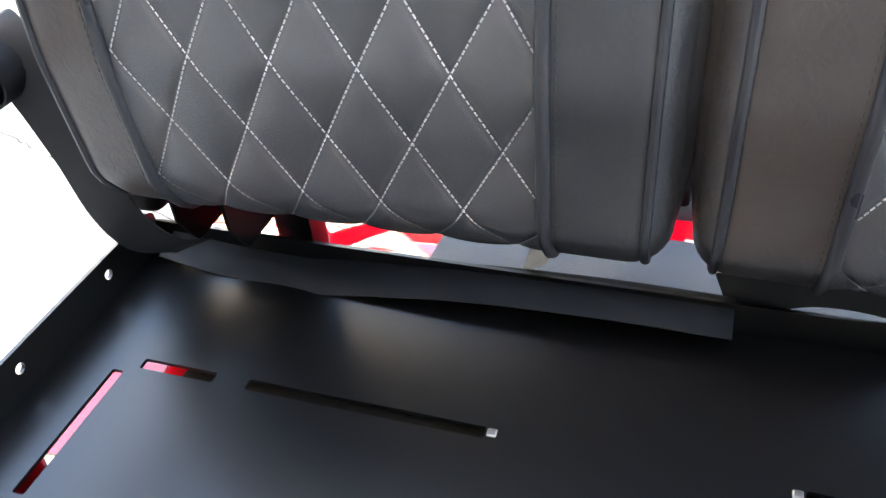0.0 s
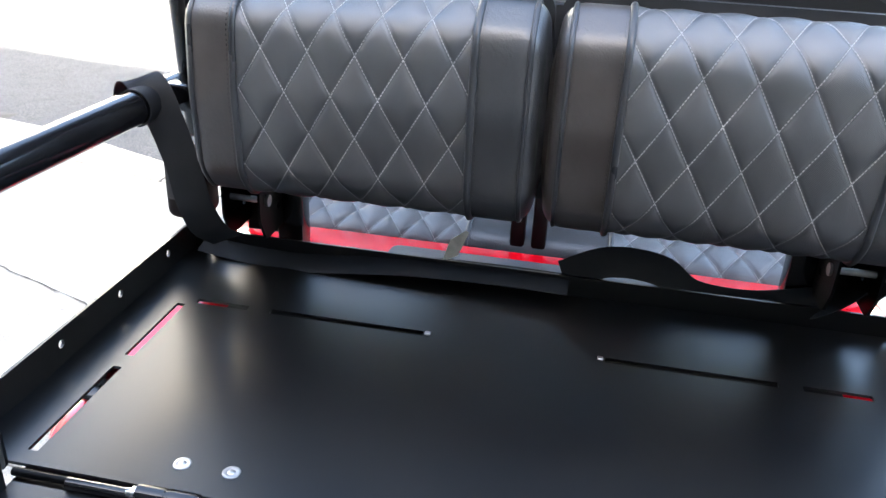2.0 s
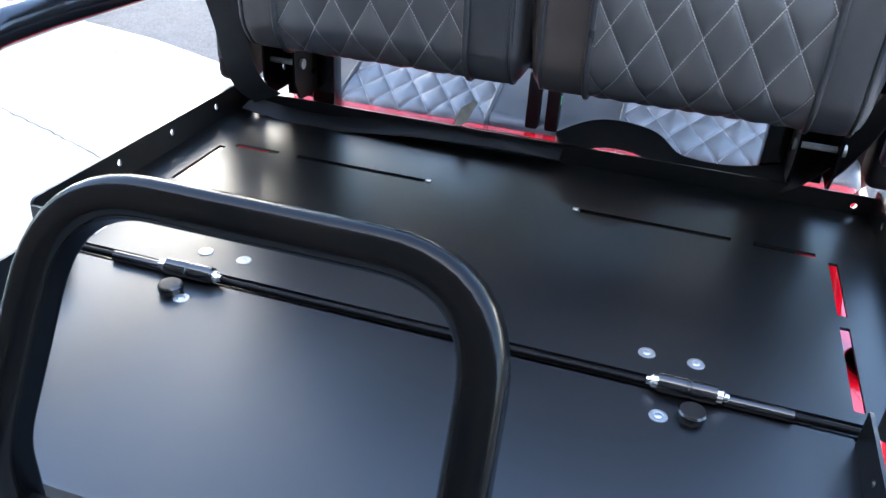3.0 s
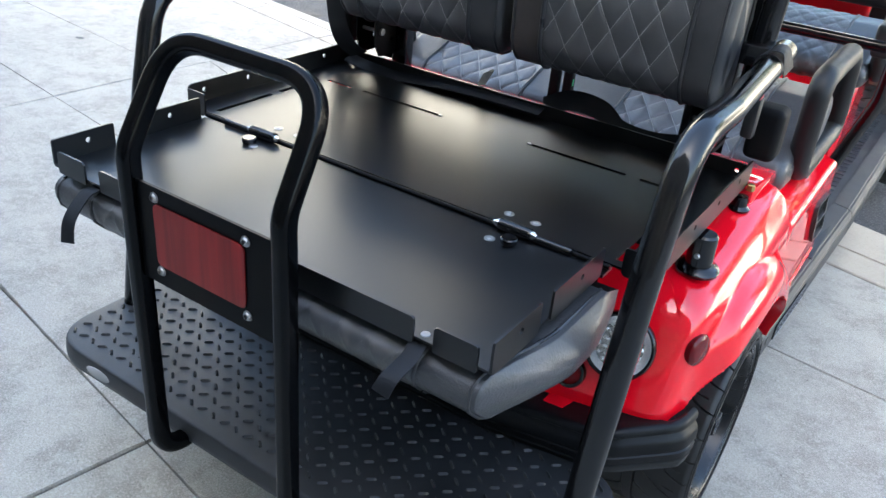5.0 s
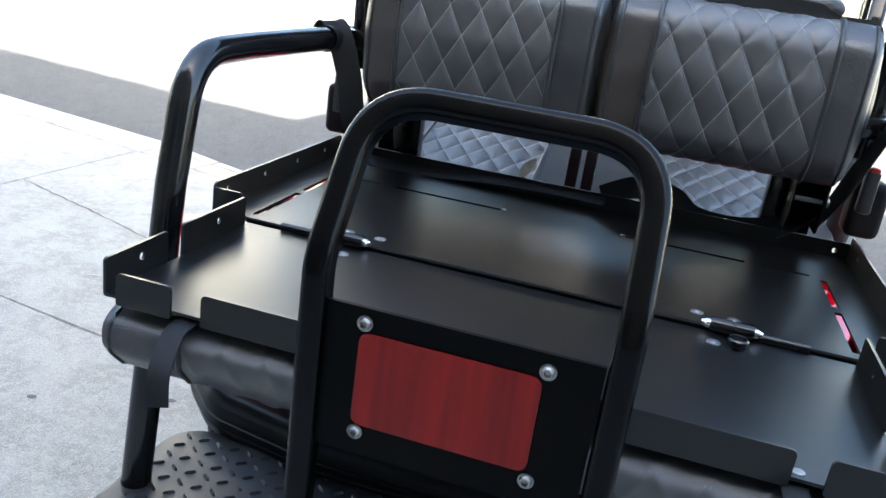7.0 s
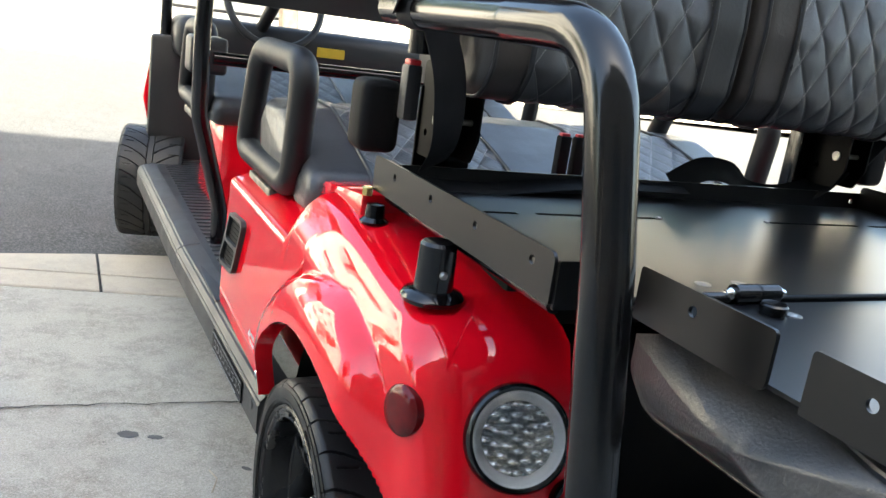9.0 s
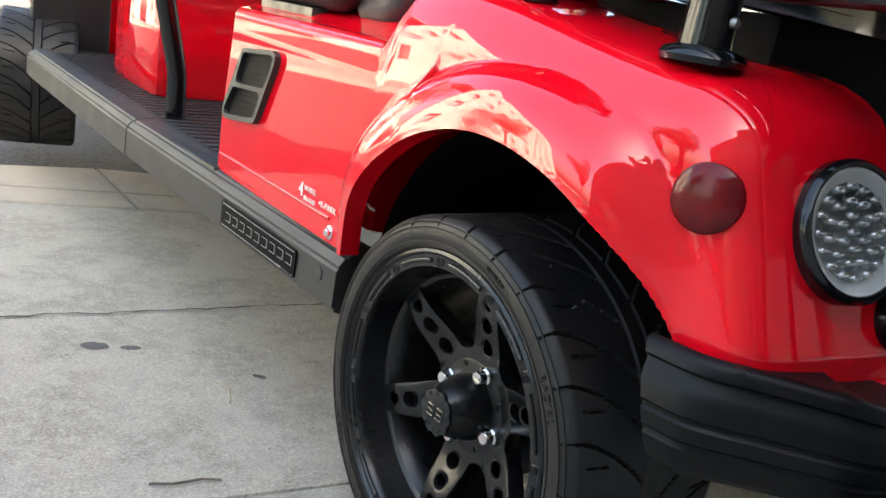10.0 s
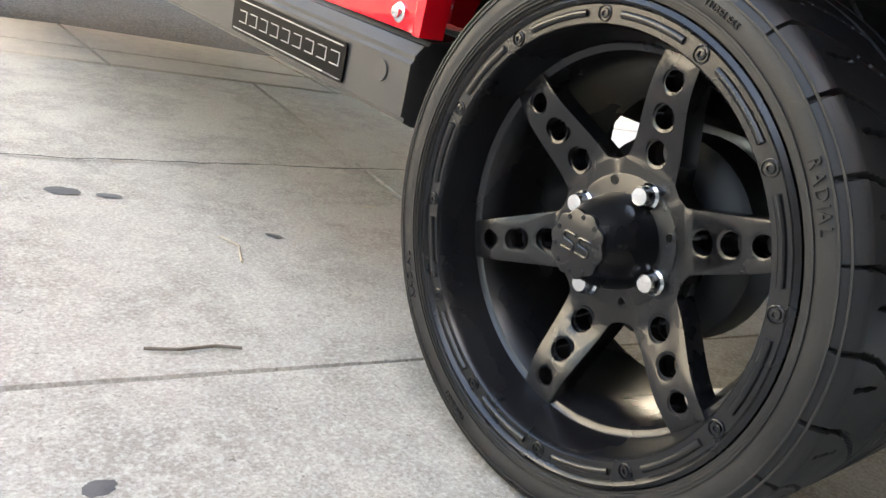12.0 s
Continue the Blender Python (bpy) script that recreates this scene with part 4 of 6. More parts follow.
def cushion(name, parent, profile, panels, radius, pitch, origin, label, cells=16, puff=0.004, cap=0.010, flip=1, end_round=(True, True), threads=True, fillet=0.045, end_piping=False, taper=None):
    """A cushion drawn along x. profile: (y, z) round its section; panels: (xa, xb, material, quilted). The mesh runs with the diamond net, so that each seam is an edge."""
    line = resample([(p.y, p.z) for p in filleted([(0, *q) for q in profile], fillet, 8)], 0.002)
    s_max, unit = line[-1][0], line[1][0] - line[0][0]
    x_lo, x_hi = panels[0][0], panels[-1][1]
    px, ps = pitch

    def section(s):
        f = max(0.0, min(len(line) - 1.001, s / unit))
        k = int(f)
        return line[k][1].lerp(line[k + 1][1], f - k), line[k][2].lerp(line[k + 1][2], f - k).normalized()

    def seam_distance(x, s):
        u, v = (x - origin[0]) / px + (s - origin[1]) / ps, (x - origin[0]) / px - (s - origin[1]) / ps
        return abs(u - round(u)) * 2, abs(v - round(v)) * 2

    def at(x, s, quilted, extra=0.0):
        p, nrm = section(s)
        off = extra
        if quilted:
            m = min(seam_distance(x, s))
            off += puff * (0.34 * min(1.0, m / 0.14) ** 0.8 + 0.66 * (1 - (1 - m) ** 2))
        else:
            off += puff * 0.8
        swell = 1.0
        for end, on in ((x - x_lo, end_round[0]), (x_hi - x, end_round[1])):
            if on and end < radius:
                arc = math.sqrt(max(0.0, radius ** 2 - (radius - end) ** 2))
                if taper:
                    swell = 0.92 + 0.08 * arc / radius
                else:
                    off -= radius - arc
        q = p + nrm * flip * off
        if taper:
            return Vector((x * taper(x, q.x), q.x * (0.9 + 0.1 * swell) - 0.016 * (1 - swell), 0.757 - (0.757 - q.y) * swell))
        return Vector((x, q.x, q.y))

    def lined(lo, hi, start, step):
        k0, k1 = math.ceil((lo - start) / step + 0.25), math.floor((hi - start) / step - 0.25)
        return [lo] + [start + step * k for k in range(k0, k1 + 1)] + [hi]
    rows = lined(0.0, s_max, origin[1], ps / cells)
    cord = rows[::2]
    root = None
    for k, (xa, xb, mat, quilted) in enumerate(panels):
        xs = lined(xa, xb, origin[0], px / cells) if quilted else spread(xa, xb, max(4, int((xb - xa) / 0.006)))
        if k == 0 and end_round[0]:
            xs = [xa + radius * (1 - math.cos(math.pi / 2 * i / 8)) for i in range(8)] + [x for x in xs if x > xa + radius]
        if k == len(panels) - 1 and end_round[1]:
            xs = [x for x in xs if x < xb - radius] + [xb - radius * (1 - math.cos(math.pi / 2 * i / 8)) for i in range(8, -1, -1)]
        bm = bmesh.new()
        cols = [[bm.verts.new(at(x, s, quilted)) for s in rows] for x in xs]
        for i, (a, b) in enumerate(zip(cols, cols[1:])):
            for j in range(len(rows) - 1):
                if not quilted:
                    bm.faces.new((a[j], a[j + 1], b[j + 1], b[j]))
                    continue
                du, dv = seam_distance((xs[i] + xs[i + 1]) / 2, (rows[j] + rows[j + 1]) / 2)
                if du < dv:
                    bm.faces.new((a[j], a[j + 1], b[j]))
                    bm.faces.new((a[j + 1], b[j + 1], b[j]))
                else:
                    bm.faces.new((a[j], a[j + 1], b[j + 1]))
                    bm.faces.new((a[j], b[j + 1], b[j]))
        for c, on in ((cols[0], k == 0), (cols[-1], k == len(panels) - 1)):
            if on:
                mid = sum((v.co for v in c), Vector()) / len(c)
                dx = -1 if c is cols[0] else 1
                ring = c
                for f in (0.04, 0.1, 0.18, 0.3, 0.45, 0.62, 0.8):
                    nxt = [bm.verts.new(v.co.lerp(mid, f) + Vector((dx * cap * math.sin(f * math.pi / 2), 0, 0))) for v in c]
                    for i in range(len(c)):
                        j = (i + 1) % len(c)
                        bm.faces.new((ring[i], ring[j], nxt[j], nxt[i]))
                    ring = nxt
                tip = bm.verts.new(mid + Vector((dx * cap, 0, 0)))
                for i in range(len(c)):
                    bm.faces.new((ring[i], ring[(i + 1) % len(c)], tip))
        bmesh.ops.recalc_face_normals(bm, faces=bm.faces)
        pname = "quilted_panel" if quilted else "bolster"
        if root is None:
            root = part(name, bm, mat, parent, label, angle=70)
        else:
            part(pname, bm, mat, root, angle=70)
    if end_piping:
        for x in (x_lo + radius * 0.55, x_hi - radius * 0.55):
            part("piping", add_sweep(bmesh.new(), [at(x, s, False, 0.0005) for s in cord], circle(0.0036, 8)), PIPING, root)
    for xa, xb, mat, quilted in panels[1:]:
        path = [at(xa, s, False, 0.0008) for s in cord]
        part("piping", add_sweep(bmesh.new(), path, circle(0.0046, 10)), PIPING, root)
        if threads:
            side = 1 if not quilted else -1
            part("topstitch", dashes([at(xa + side * 0.0075, s, False, 0.0) for s in spread(0.0, s_max, int(s_max / 0.0030))]), PIPING, root)
    if threads:
        for xa, xb, mat, quilted in panels:
            if not quilted:
                continue
            verts, faces = [], []
            length = math.hypot(px, ps)
            ds = 0.0046 * ps / length
            for sign in (1, -1):
                ends = [(x - origin[0]) / px + sign * (s - origin[1]) / ps for x in (xa, xb) for s in (0, s_max)]
                for run in range(math.floor(min(ends)), math.ceil(max(ends)) + 1):
                    s = 0.0
                    while s < s_max:
                        x = origin[0] + px * (run - sign * (s - origin[1]) / ps)
                        if xa + 0.005 < x < xb - 0.005:
                            p, n2 = section(s)
                            mid = at(x, s, True, 0.0006)
                            nrm = Vector((0, n2.x, n2.y)) * flip
                            tang = Vector((0, *(section(s + 0.003)[0] - section(s - 0.003)[0]))).normalized()
                            d = (Vector((-sign * px, 0, 0)) + tang * ps).normalized() * 0.0016
                            w = d.cross(nrm).normalized() * 0.00065
                            b = len(verts)
                            h = nrm * 0.0007
                            verts += [mid - d - w, mid + d - w, mid + d + w, mid - d + w, mid - d * 0.8 + h, mid + d * 0.8 + h]
                            faces += [(b, b + 1, b + 5, b + 4), (b + 2, b + 3, b + 4, b + 5), (b + 1, b + 2, b + 5), (b + 3, b, b + 4)]
                        s += ds
            if verts:
                me = bpy.data.meshes.new("stitching")
                me.from_pydata(verts, [], faces)
                me.materials.append(THREAD)
                ob = new("stitching", me)
                ob.parent = root
                tagged(ob, "pale grey diamond stitching", kind="stuff")
    return root


def dashes(points):
    """Short raised stitches along a line, every second step."""
    bm = bmesh.new()
    for a, b in list(zip(points, points[1:]))[::2]:
        d = (b - a).normalized()
        u = d.orthogonal().normalized() * 0.0007
        w = d.cross(u)
        ra, rb = [[bm.verts.new(p + u * c + w * q) for c, q in ((1, 0), (0, 1), (-1, 0), (0, -1))] for p in (a, b)]
        for k in range(4):
            bm.faces.new((ra[k], ra[(k + 1) % 4], rb[(k + 1) % 4], rb[k]))
    return bm


BACK = [(0.500, 1.203), (0.462, 1.216), (0.413, 1.178), (0.405, 1.08), (0.412, 0.975), (0.443, 0.932), (0.500, 0.932)]


def run_at(profile, z, fillet=0.045):
    """How far along a section its front reaches a height."""
    pts = resample([(p.y, p.z) for p in filleted([(0, *q) for q in profile], fillet, 8)], 0.003)
    return min((abs(p.y - z) + (1 if p.x > 0.47 else 0), t) for t, p, n in pts)[1]


BACK_LABEL = "dark grey backrest with quilted diamond panel, piping and pale stitching"
cushion("rear_backrest", cart, BACK, [(-0.458, -0.384, VINYL_BROWN, False), (-0.384, -0.080, QUILT, True), (-0.080, 0.002, VINYL, False)], 0.03, (0.0607, 0.104), (-0.227, run_at(BACK, 1.037)), BACK_LABEL, end_piping=True)
cushion("rear_backrest", cart, BACK, [(0.014, 0.097, VINYL_BROWN, False), (0.097, 0.399, QUILT, True), (0.399, 0.472, VINYL, False)], 0.03, (0.0607, 0.104), (0.121, run_at(BACK, 1.046)), BACK_LABEL, end_piping=True)
part("back_board", plate(rounded_poly([(-0.462, 0.935), (0.004, 0.935), (0.004, 1.222), (-0.462, 1.222)], 0.03), [], 0.012, lambda u, v, w: (u, 0.498 + w, v)), PLASTIC, cart)
part("back_board", plate(rounded_poly([(0.010, 0.935), (0.476, 0.935), (0.476, 1.222), (0.010, 1.222)], 0.03), [], 0.012, lambda u, v, w: (u, 0.498 + w, v)), PLASTIC, cart)

FLAP_C = [(-0.02, 0.757), (-0.325, 0.757), (-0.358, 0.742), (-0.358, 0.704), (-0.318, 0.664), (-0.15, 0.650), (0.005, 0.650), (0.040, 0.685), (0.040, 0.73)]
cushion("folded_seat_cushion", cart, FLAP_C, [(-0.484, -0.37, RELIT_VINYL, False), (-0.37, -0.08, QUILT, True), (-0.08, 0.09, VINYL_BROWN, False), (0.09, 0.38, QUILT, True), (0.38, 0.488, RELIT_VINYL, False)], 0.020, (0.060, 0.10), (-0.22, 0.38), "grey quilted seat cushion turned face down under the flap", cells=10, puff=0.0035, cap=0.036, flip=-1, fillet=0.03, end_piping=True, taper=lambda x, y: 1 - (0.07 if x > 0 else 0.045) * smooth_step(-0.16, -0.36, y) - (0.13 * smooth_step(-0.32, -0.16, y) if x < 0 else 0.0))

SEAT = [(0.90, 0.655), (0.820, 0.660), (0.787, 0.692), (0.806, 0.735), (0.94, 0.780), (1.09, 0.822), (1.215, 0.826), (1.262, 0.775), (1.225, 0.675)]
cushion("middle_seat_cushion", cart, SEAT, [(-0.575, -0.455, RELIT_VINYL, False), (-0.455, -0.135, QUILT, True), (-0.135, 0.125, VINYL, False), (0.125, 0.445, QUILT, True), (0.445, 0.575, RELIT_VINYL, False)], 0.03, (0.064, 0.092), (-0.29, 0.2), "grey quilted bench cushion with plain centre and ends", cells=12, puff=0.005, flip=-1)
cushion("front_seat_cushion", cart, [(y + 1.18, z - 0.01) for y, z in SEAT], [(-0.56, -0.43, RELIT_VINYL, False), (-0.43, -0.12, QUILT, True), (-0.12, 0.12, VINYL, False), (0.12, 0.43, QUILT, True), (0.43, 0.56, VINYL, False)], 0.03, (0.064, 0.092), (-0.29, 0.2), "grey quilted bench cushion with plain centre and ends", cells=8, puff=0.005, flip=-1, threads=False)


def seat_back(cx, y, half, top, bottom, low, deep, name, label):
    """A bench backrest seen from behind: a dark shell with a wavy top and a quilted roll along it."""
    def wave(f):
        return -0.048 * math.exp(-(f / 0.20) ** 2) - 0.012 * f * f

    shape = [(cx + half * f, top + wave(f)) for f in spread(-0.80, 0.80, 40)]
    left = [(cx - half * f, top - d) for f, d in ((1.0, 0.150), (0.992, 0.108), (0.968, 0.072), (0.930, 0.045), (0.880, 0.026))]
    shape = left + shape + [(2 * cx - u, v) for u, v in reversed(left)]
    outline = [(cx - half * 0.98, bottom)] + [(a, b - 0.016) for a, b in shape] + [(cx + half * 0.98, bottom)]
    shell = part(name, plate(outline, [], 0.02, lambda u, v, w: (u, y + w, v)), PLASTIC, cart, label)
    pad = [(cx - half * 0.96, low)] + [(a, b - 0.026) for a, b in shape] + [(cx + half * 0.96, low)]
    part("pad", plate(pad, [], deep, lambda u, v, w: (u, y + 0.02 + w, v)), PIPING, shell)
    lo, hi = cx - half * 0.22, cx + half * 0.22
    for a, b, nm in ((-0.90, -0.22, "quilted_roll"), (-0.22, 0.22, "roll"), (0.22, 0.90, "quilted_roll")):
        bm, rings = bmesh.new(), []
        for f in spread(a, b, int((b - a) * half / 0.0045)):
            slim = math.sqrt(max(0.02, 1 - (max(0.0, abs(f) - 0.78) / 0.125) ** 2))
            ring = []
            for k in range(30):
                ang = 2 * math.pi * k / 30
                u, v = half * f / 0.055 + ang * 0.62, half * f / 0.055 - ang * 0.62
                m = min(abs(u - round(u)), abs(v - round(v))) * 2
                r = 0.0235 * slim + (0.0016 * (1 - (1 - m) ** 3) if nm == "quilted_roll" else 0.002) * slim
                ring.append(bm.verts.new((cx + half * f, y + 0.046 - r * 1.15 * math.cos(ang), top + wave(f) - 0.020 + r * math.sin(ang))))
            rings.append(ring)
        for p, q in zip(rings, rings[1:]):
            for k in range(30):
                bm.faces.new((p[k], p[(k + 1) % 30], q[(k + 1) % 30], q[k]))
        bm.faces.new(rings[0])
        bm.faces.new(list(reversed(rings[-1])))
        bmesh.ops.recalc_face_normals(bm, faces=bm.faces)
        part(nm, bm, RELIT_VINYL, shell, angle=60)
    for u in (lo, hi):
        v = min(shape, key=lambda s: abs(s[0] - u))[1]
        ring = [Vector((u + 0.003 * math.sin(a), y + 0.046 - 0.030 * math.cos(a), v - 0.020 + 0.0265 * math.sin(a))) for a in (math.pi * k / 14 for k in range(-3, 18))]
        part("piping", add_sweep(bmesh.new(), ring, circle(0.004, 8)), PIPING, shell)
    return shell


seat_back(0.0, 0.545, 0.462, 1.262, 0.930, 0.930, 0.10, "middle_backrest", "black plastic back of the middle bench with quilted top roll")
seat_back(-0.05, 1.70, 0.557, 1.262, 1.02, 1.02, 0.05, "front_backrest", "black plastic back of the front bench with quilted top roll")

# ---- cargo deck ----
slots = []
for S in (-1, 1):
    for a, b in ((0.05, 0.214), (0.240, 0.378)):
        slots.append(rounded_poly([(S * 0.474 - 0.006, a), (S * 0.474 + 0.006, a), (S * 0.474 + 0.006, b), (S * 0.474 - 0.006, b)], 0.002, 2))
for a, b in ((-0.456, -0.379), (-0.346, -0.125), (0.120, 0.339), (0.369, 0.453)):
    slots.append(rounded_poly([(a, 0.385), (b, 0.385), (b, 0.397), (a, 0.397)], 0.002, 2))
ZD = 0.776
CLIPS = (-0.119, 0.114)
deck = part("cargo_deck", plate([(-0.54, 0.03), (0.54, 0.03), (0.54, 0.556), (-0.54, 0.556)], slots, 0.004, lambda u, v, w: (u, v, ZD - w)), DECK, cart, "satin black steel cargo deck with slots and upturned edges", angle=30)


def round_holes(points, r, n=14):
    return [[(u + r * math.cos(2 * math.pi * k / n), v + r * math.sin(2 * math.pi * k / n)) for k in range(n)] for u, v in points]


for S in (-1, 1):
    part("side_flange", plate(rounded_poly([(0.03, ZD - 0.008), (0.558, ZD - 0.008), (0.558, 0.822), (0.03, 0.822)], [0.004, 0.004, 0.012, 0.012]), round_holes([(0.47, 0.803), (0.338, 0.803), (0.205, 0.803), (0.072, 0.803)], 0.0055), 0.004, lambda u, v, w, S=S: (S * (0.540 + w), u, v)), DECK, deck, angle=30)
    part("corner_flange", plate(rounded_poly([(S * 0.488, ZD - 0.012), (S * 0.540, ZD - 0.012), (S * 0.540, 0.815), (S * 0.488, 0.815)], [0.012, 0.002, 0.002, 0.006]), [], 0.004, lambda u, v, w: (u, 0.026 + w, v)), DECK, deck, angle=30)
    part("mount_rod", tube([(S * 0.515, 0.06, 0.757), (S * 0.515, 0.55, 0.757)], 0.010), TUBE, cart)
    foot_mount = part("deck_mount", lathe([(0.0, 0.022), (0.004, 0.023), (0.010, 0.016), (0.030, 0.014), (0.032, 0.0)], (S * 0.543, 0.536, 0.718), "z", 24), TUBE, cart, "small black rubber deck foot")
    part("bolt", lathe([(0.0, 0.009), (0.012, 0.009), (0.014, 0.007), (0.014, 0.0)], (S * 0.5525, 0.552, 0.758), "z", 6), ZINC, foot_mount, "yellow zinc bolt")
    y = 0.288
    mount = part("deck_mount", lathe([(0.0, 0.040), (0.006, 0.042), (0.012, 0.038), (0.016, 0.026), (0.074, 0.024), (0.078, 0.020), (0.078, 0.0)], (S * 0.547, y, 0.682), "z", 28), TUBE, cart, "black round deck support")
    part("bolt", lathe([(-0.006, 0.0), (-0.006, 0.004), (-0.003, 0.0055), (0.003, 0.0055)], (S * 0.547, y - 0.024, 0.722), "y", 10), STEEL, mount)
# added box: stops light showing through below the deck and its slots
part("under_tray", box((-0.440, 0.285, 0.640), (0.440, 0.550, 0.742), 0.008), BLACK_SHADE, cart, "added black box that blocks light under the cargo deck")
part("front_flange", plate([(-0.54, ZD - 0.008), (0.54, ZD - 0.008), (0.54, 0.808), (-0.54, 0.808)], round_holes([(-0.515, 0.790), (0.515, 0.790)], 0.005), 0.004, lambda u, v, w: (u, 0.556 + w, v)), DECK, deck, angle=30)

for x in CLIPS:
    part("slot_clip", box((x - 0.004, 0.387, ZD), (x + 0.004, 0.395, ZD + 0.003), 0.001, 1), STEEL, deck)
flap = part("deck_flap", plate([(-0.463, -0.345), (0.463, -0.345), (0.463, 0.004), (-0.463, 0.004)], [], 0.004, lambda u, v, w: (u, v, ZD - w)), DECK, cart, "satin black hinged rear flap of the cargo deck", angle=30)
part("hinge_leaf", box((-0.47, -0.004, ZD - 0.012), (0.47, 0.034, ZD - 0.006)), DECK, deck, smooth=False)
part("hinge_rod", tube([(-0.472, 0.017, ZD), (0.472, 0.017, ZD)], 0.0046, seg=12), PLATE, deck)
for xa, xb in ((-0.405, -0.331), (0.337, 0.405)):
    part("hinge_pin_tube", tube([(xa, 0.010, ZD + 0.005), (xb, 0.010, ZD + 0.005)], 0.0065, seg=12), TUBE, deck)
LIP = 0.808
for S in (-1, 1):
    for a, b in ((-0.180, -0.006), (-0.345, -0.216)):
        hole = round_holes([((a + b) / 2 + 0.008, 0.803)], 0.0055)
        part("side_lip", plate(rounded_poly([(a, ZD - 0.008), (b, ZD - 0.008), (b, 0.822), (a, 0.822)], [0.01, 0.002, 0.006, 0.006]), hole, 0.004, lambda u, v, w, S=S: (S * (0.463 + w), u, v)), DECK, flap, angle=30)
for a, b in ((-0.446, -0.370), (-0.329, 0.343), (0.376, 0.446)):
    part("rear_lip", plate(rounded_poly([(a, ZD - 0.010), (b, ZD - 0.010), (b, LIP), (a, LIP)], [0.004, 0.004, 0.008, 0.008]), [], 0.004, lambda u, v, w: (u, -0.349 + w, v)), DECK, flap, angle=30)
for x, y in ((-0.312, 0.069), (-0.257, 0.069), (-0.280, -0.035), (0.252, 0.069), (0.306, 0.069), (0.274, -0.035)):
    part("rivet", lathe([(0.0, 0.0098), (0.0010, 0.0095), (0.0015, 0.0072), (0.0008, 0.0045), (0.0016, 0.0035), (0.0016, 0.0)], (x, y, ZD), "z", 20), STEEL, deck if y > 0 else flap, "zinc rivet head")
for xa, xb, xk in ((-0.326, -0.264, -0.300), (0.268, 0.328, 0.306)):
    barrel = part("hinge_barrel", lathe([(xa, 0.0), (xa, 0.0105), (xa + 0.029, 0.0108), (xa + 0.030, 0.0095), (xa + 0.033, 0.0095), (xa + 0.034, 0.0108), (xb, 0.0105), (xb, 0.0)], (0, 0.008, ZD + 0.010), "x", 20), TUBE, deck, "black hinge barrel with steel pin ends")
    for x, d in ((xa, -1), (xb, 1)):
        part("pin", lathe([(0, 0.007), (d * 0.006, 0.0072), (d * 0.008, 0.005), (d * 0.012, 0.0045), (d * 0.013, 0.0)], (x, 0.008, ZD + 0.010), "x", 14), CHROME, barrel)
    part("knob", lathe([(0.0, 0.0135), (0.004, 0.0148), (0.009, 0.0148), (0.011, 0.013), (0.011, 0.0)], (xk, -0.026, ZD), "z", 24), TUBE, barrel)
part("rivet", lathe([(0.0, 0.0072), (0.0012, 0.0066), (0.002, 0.0)], (0.353, -0.332, ZD), "z", 18), STEEL, flap, "zinc rivet head")

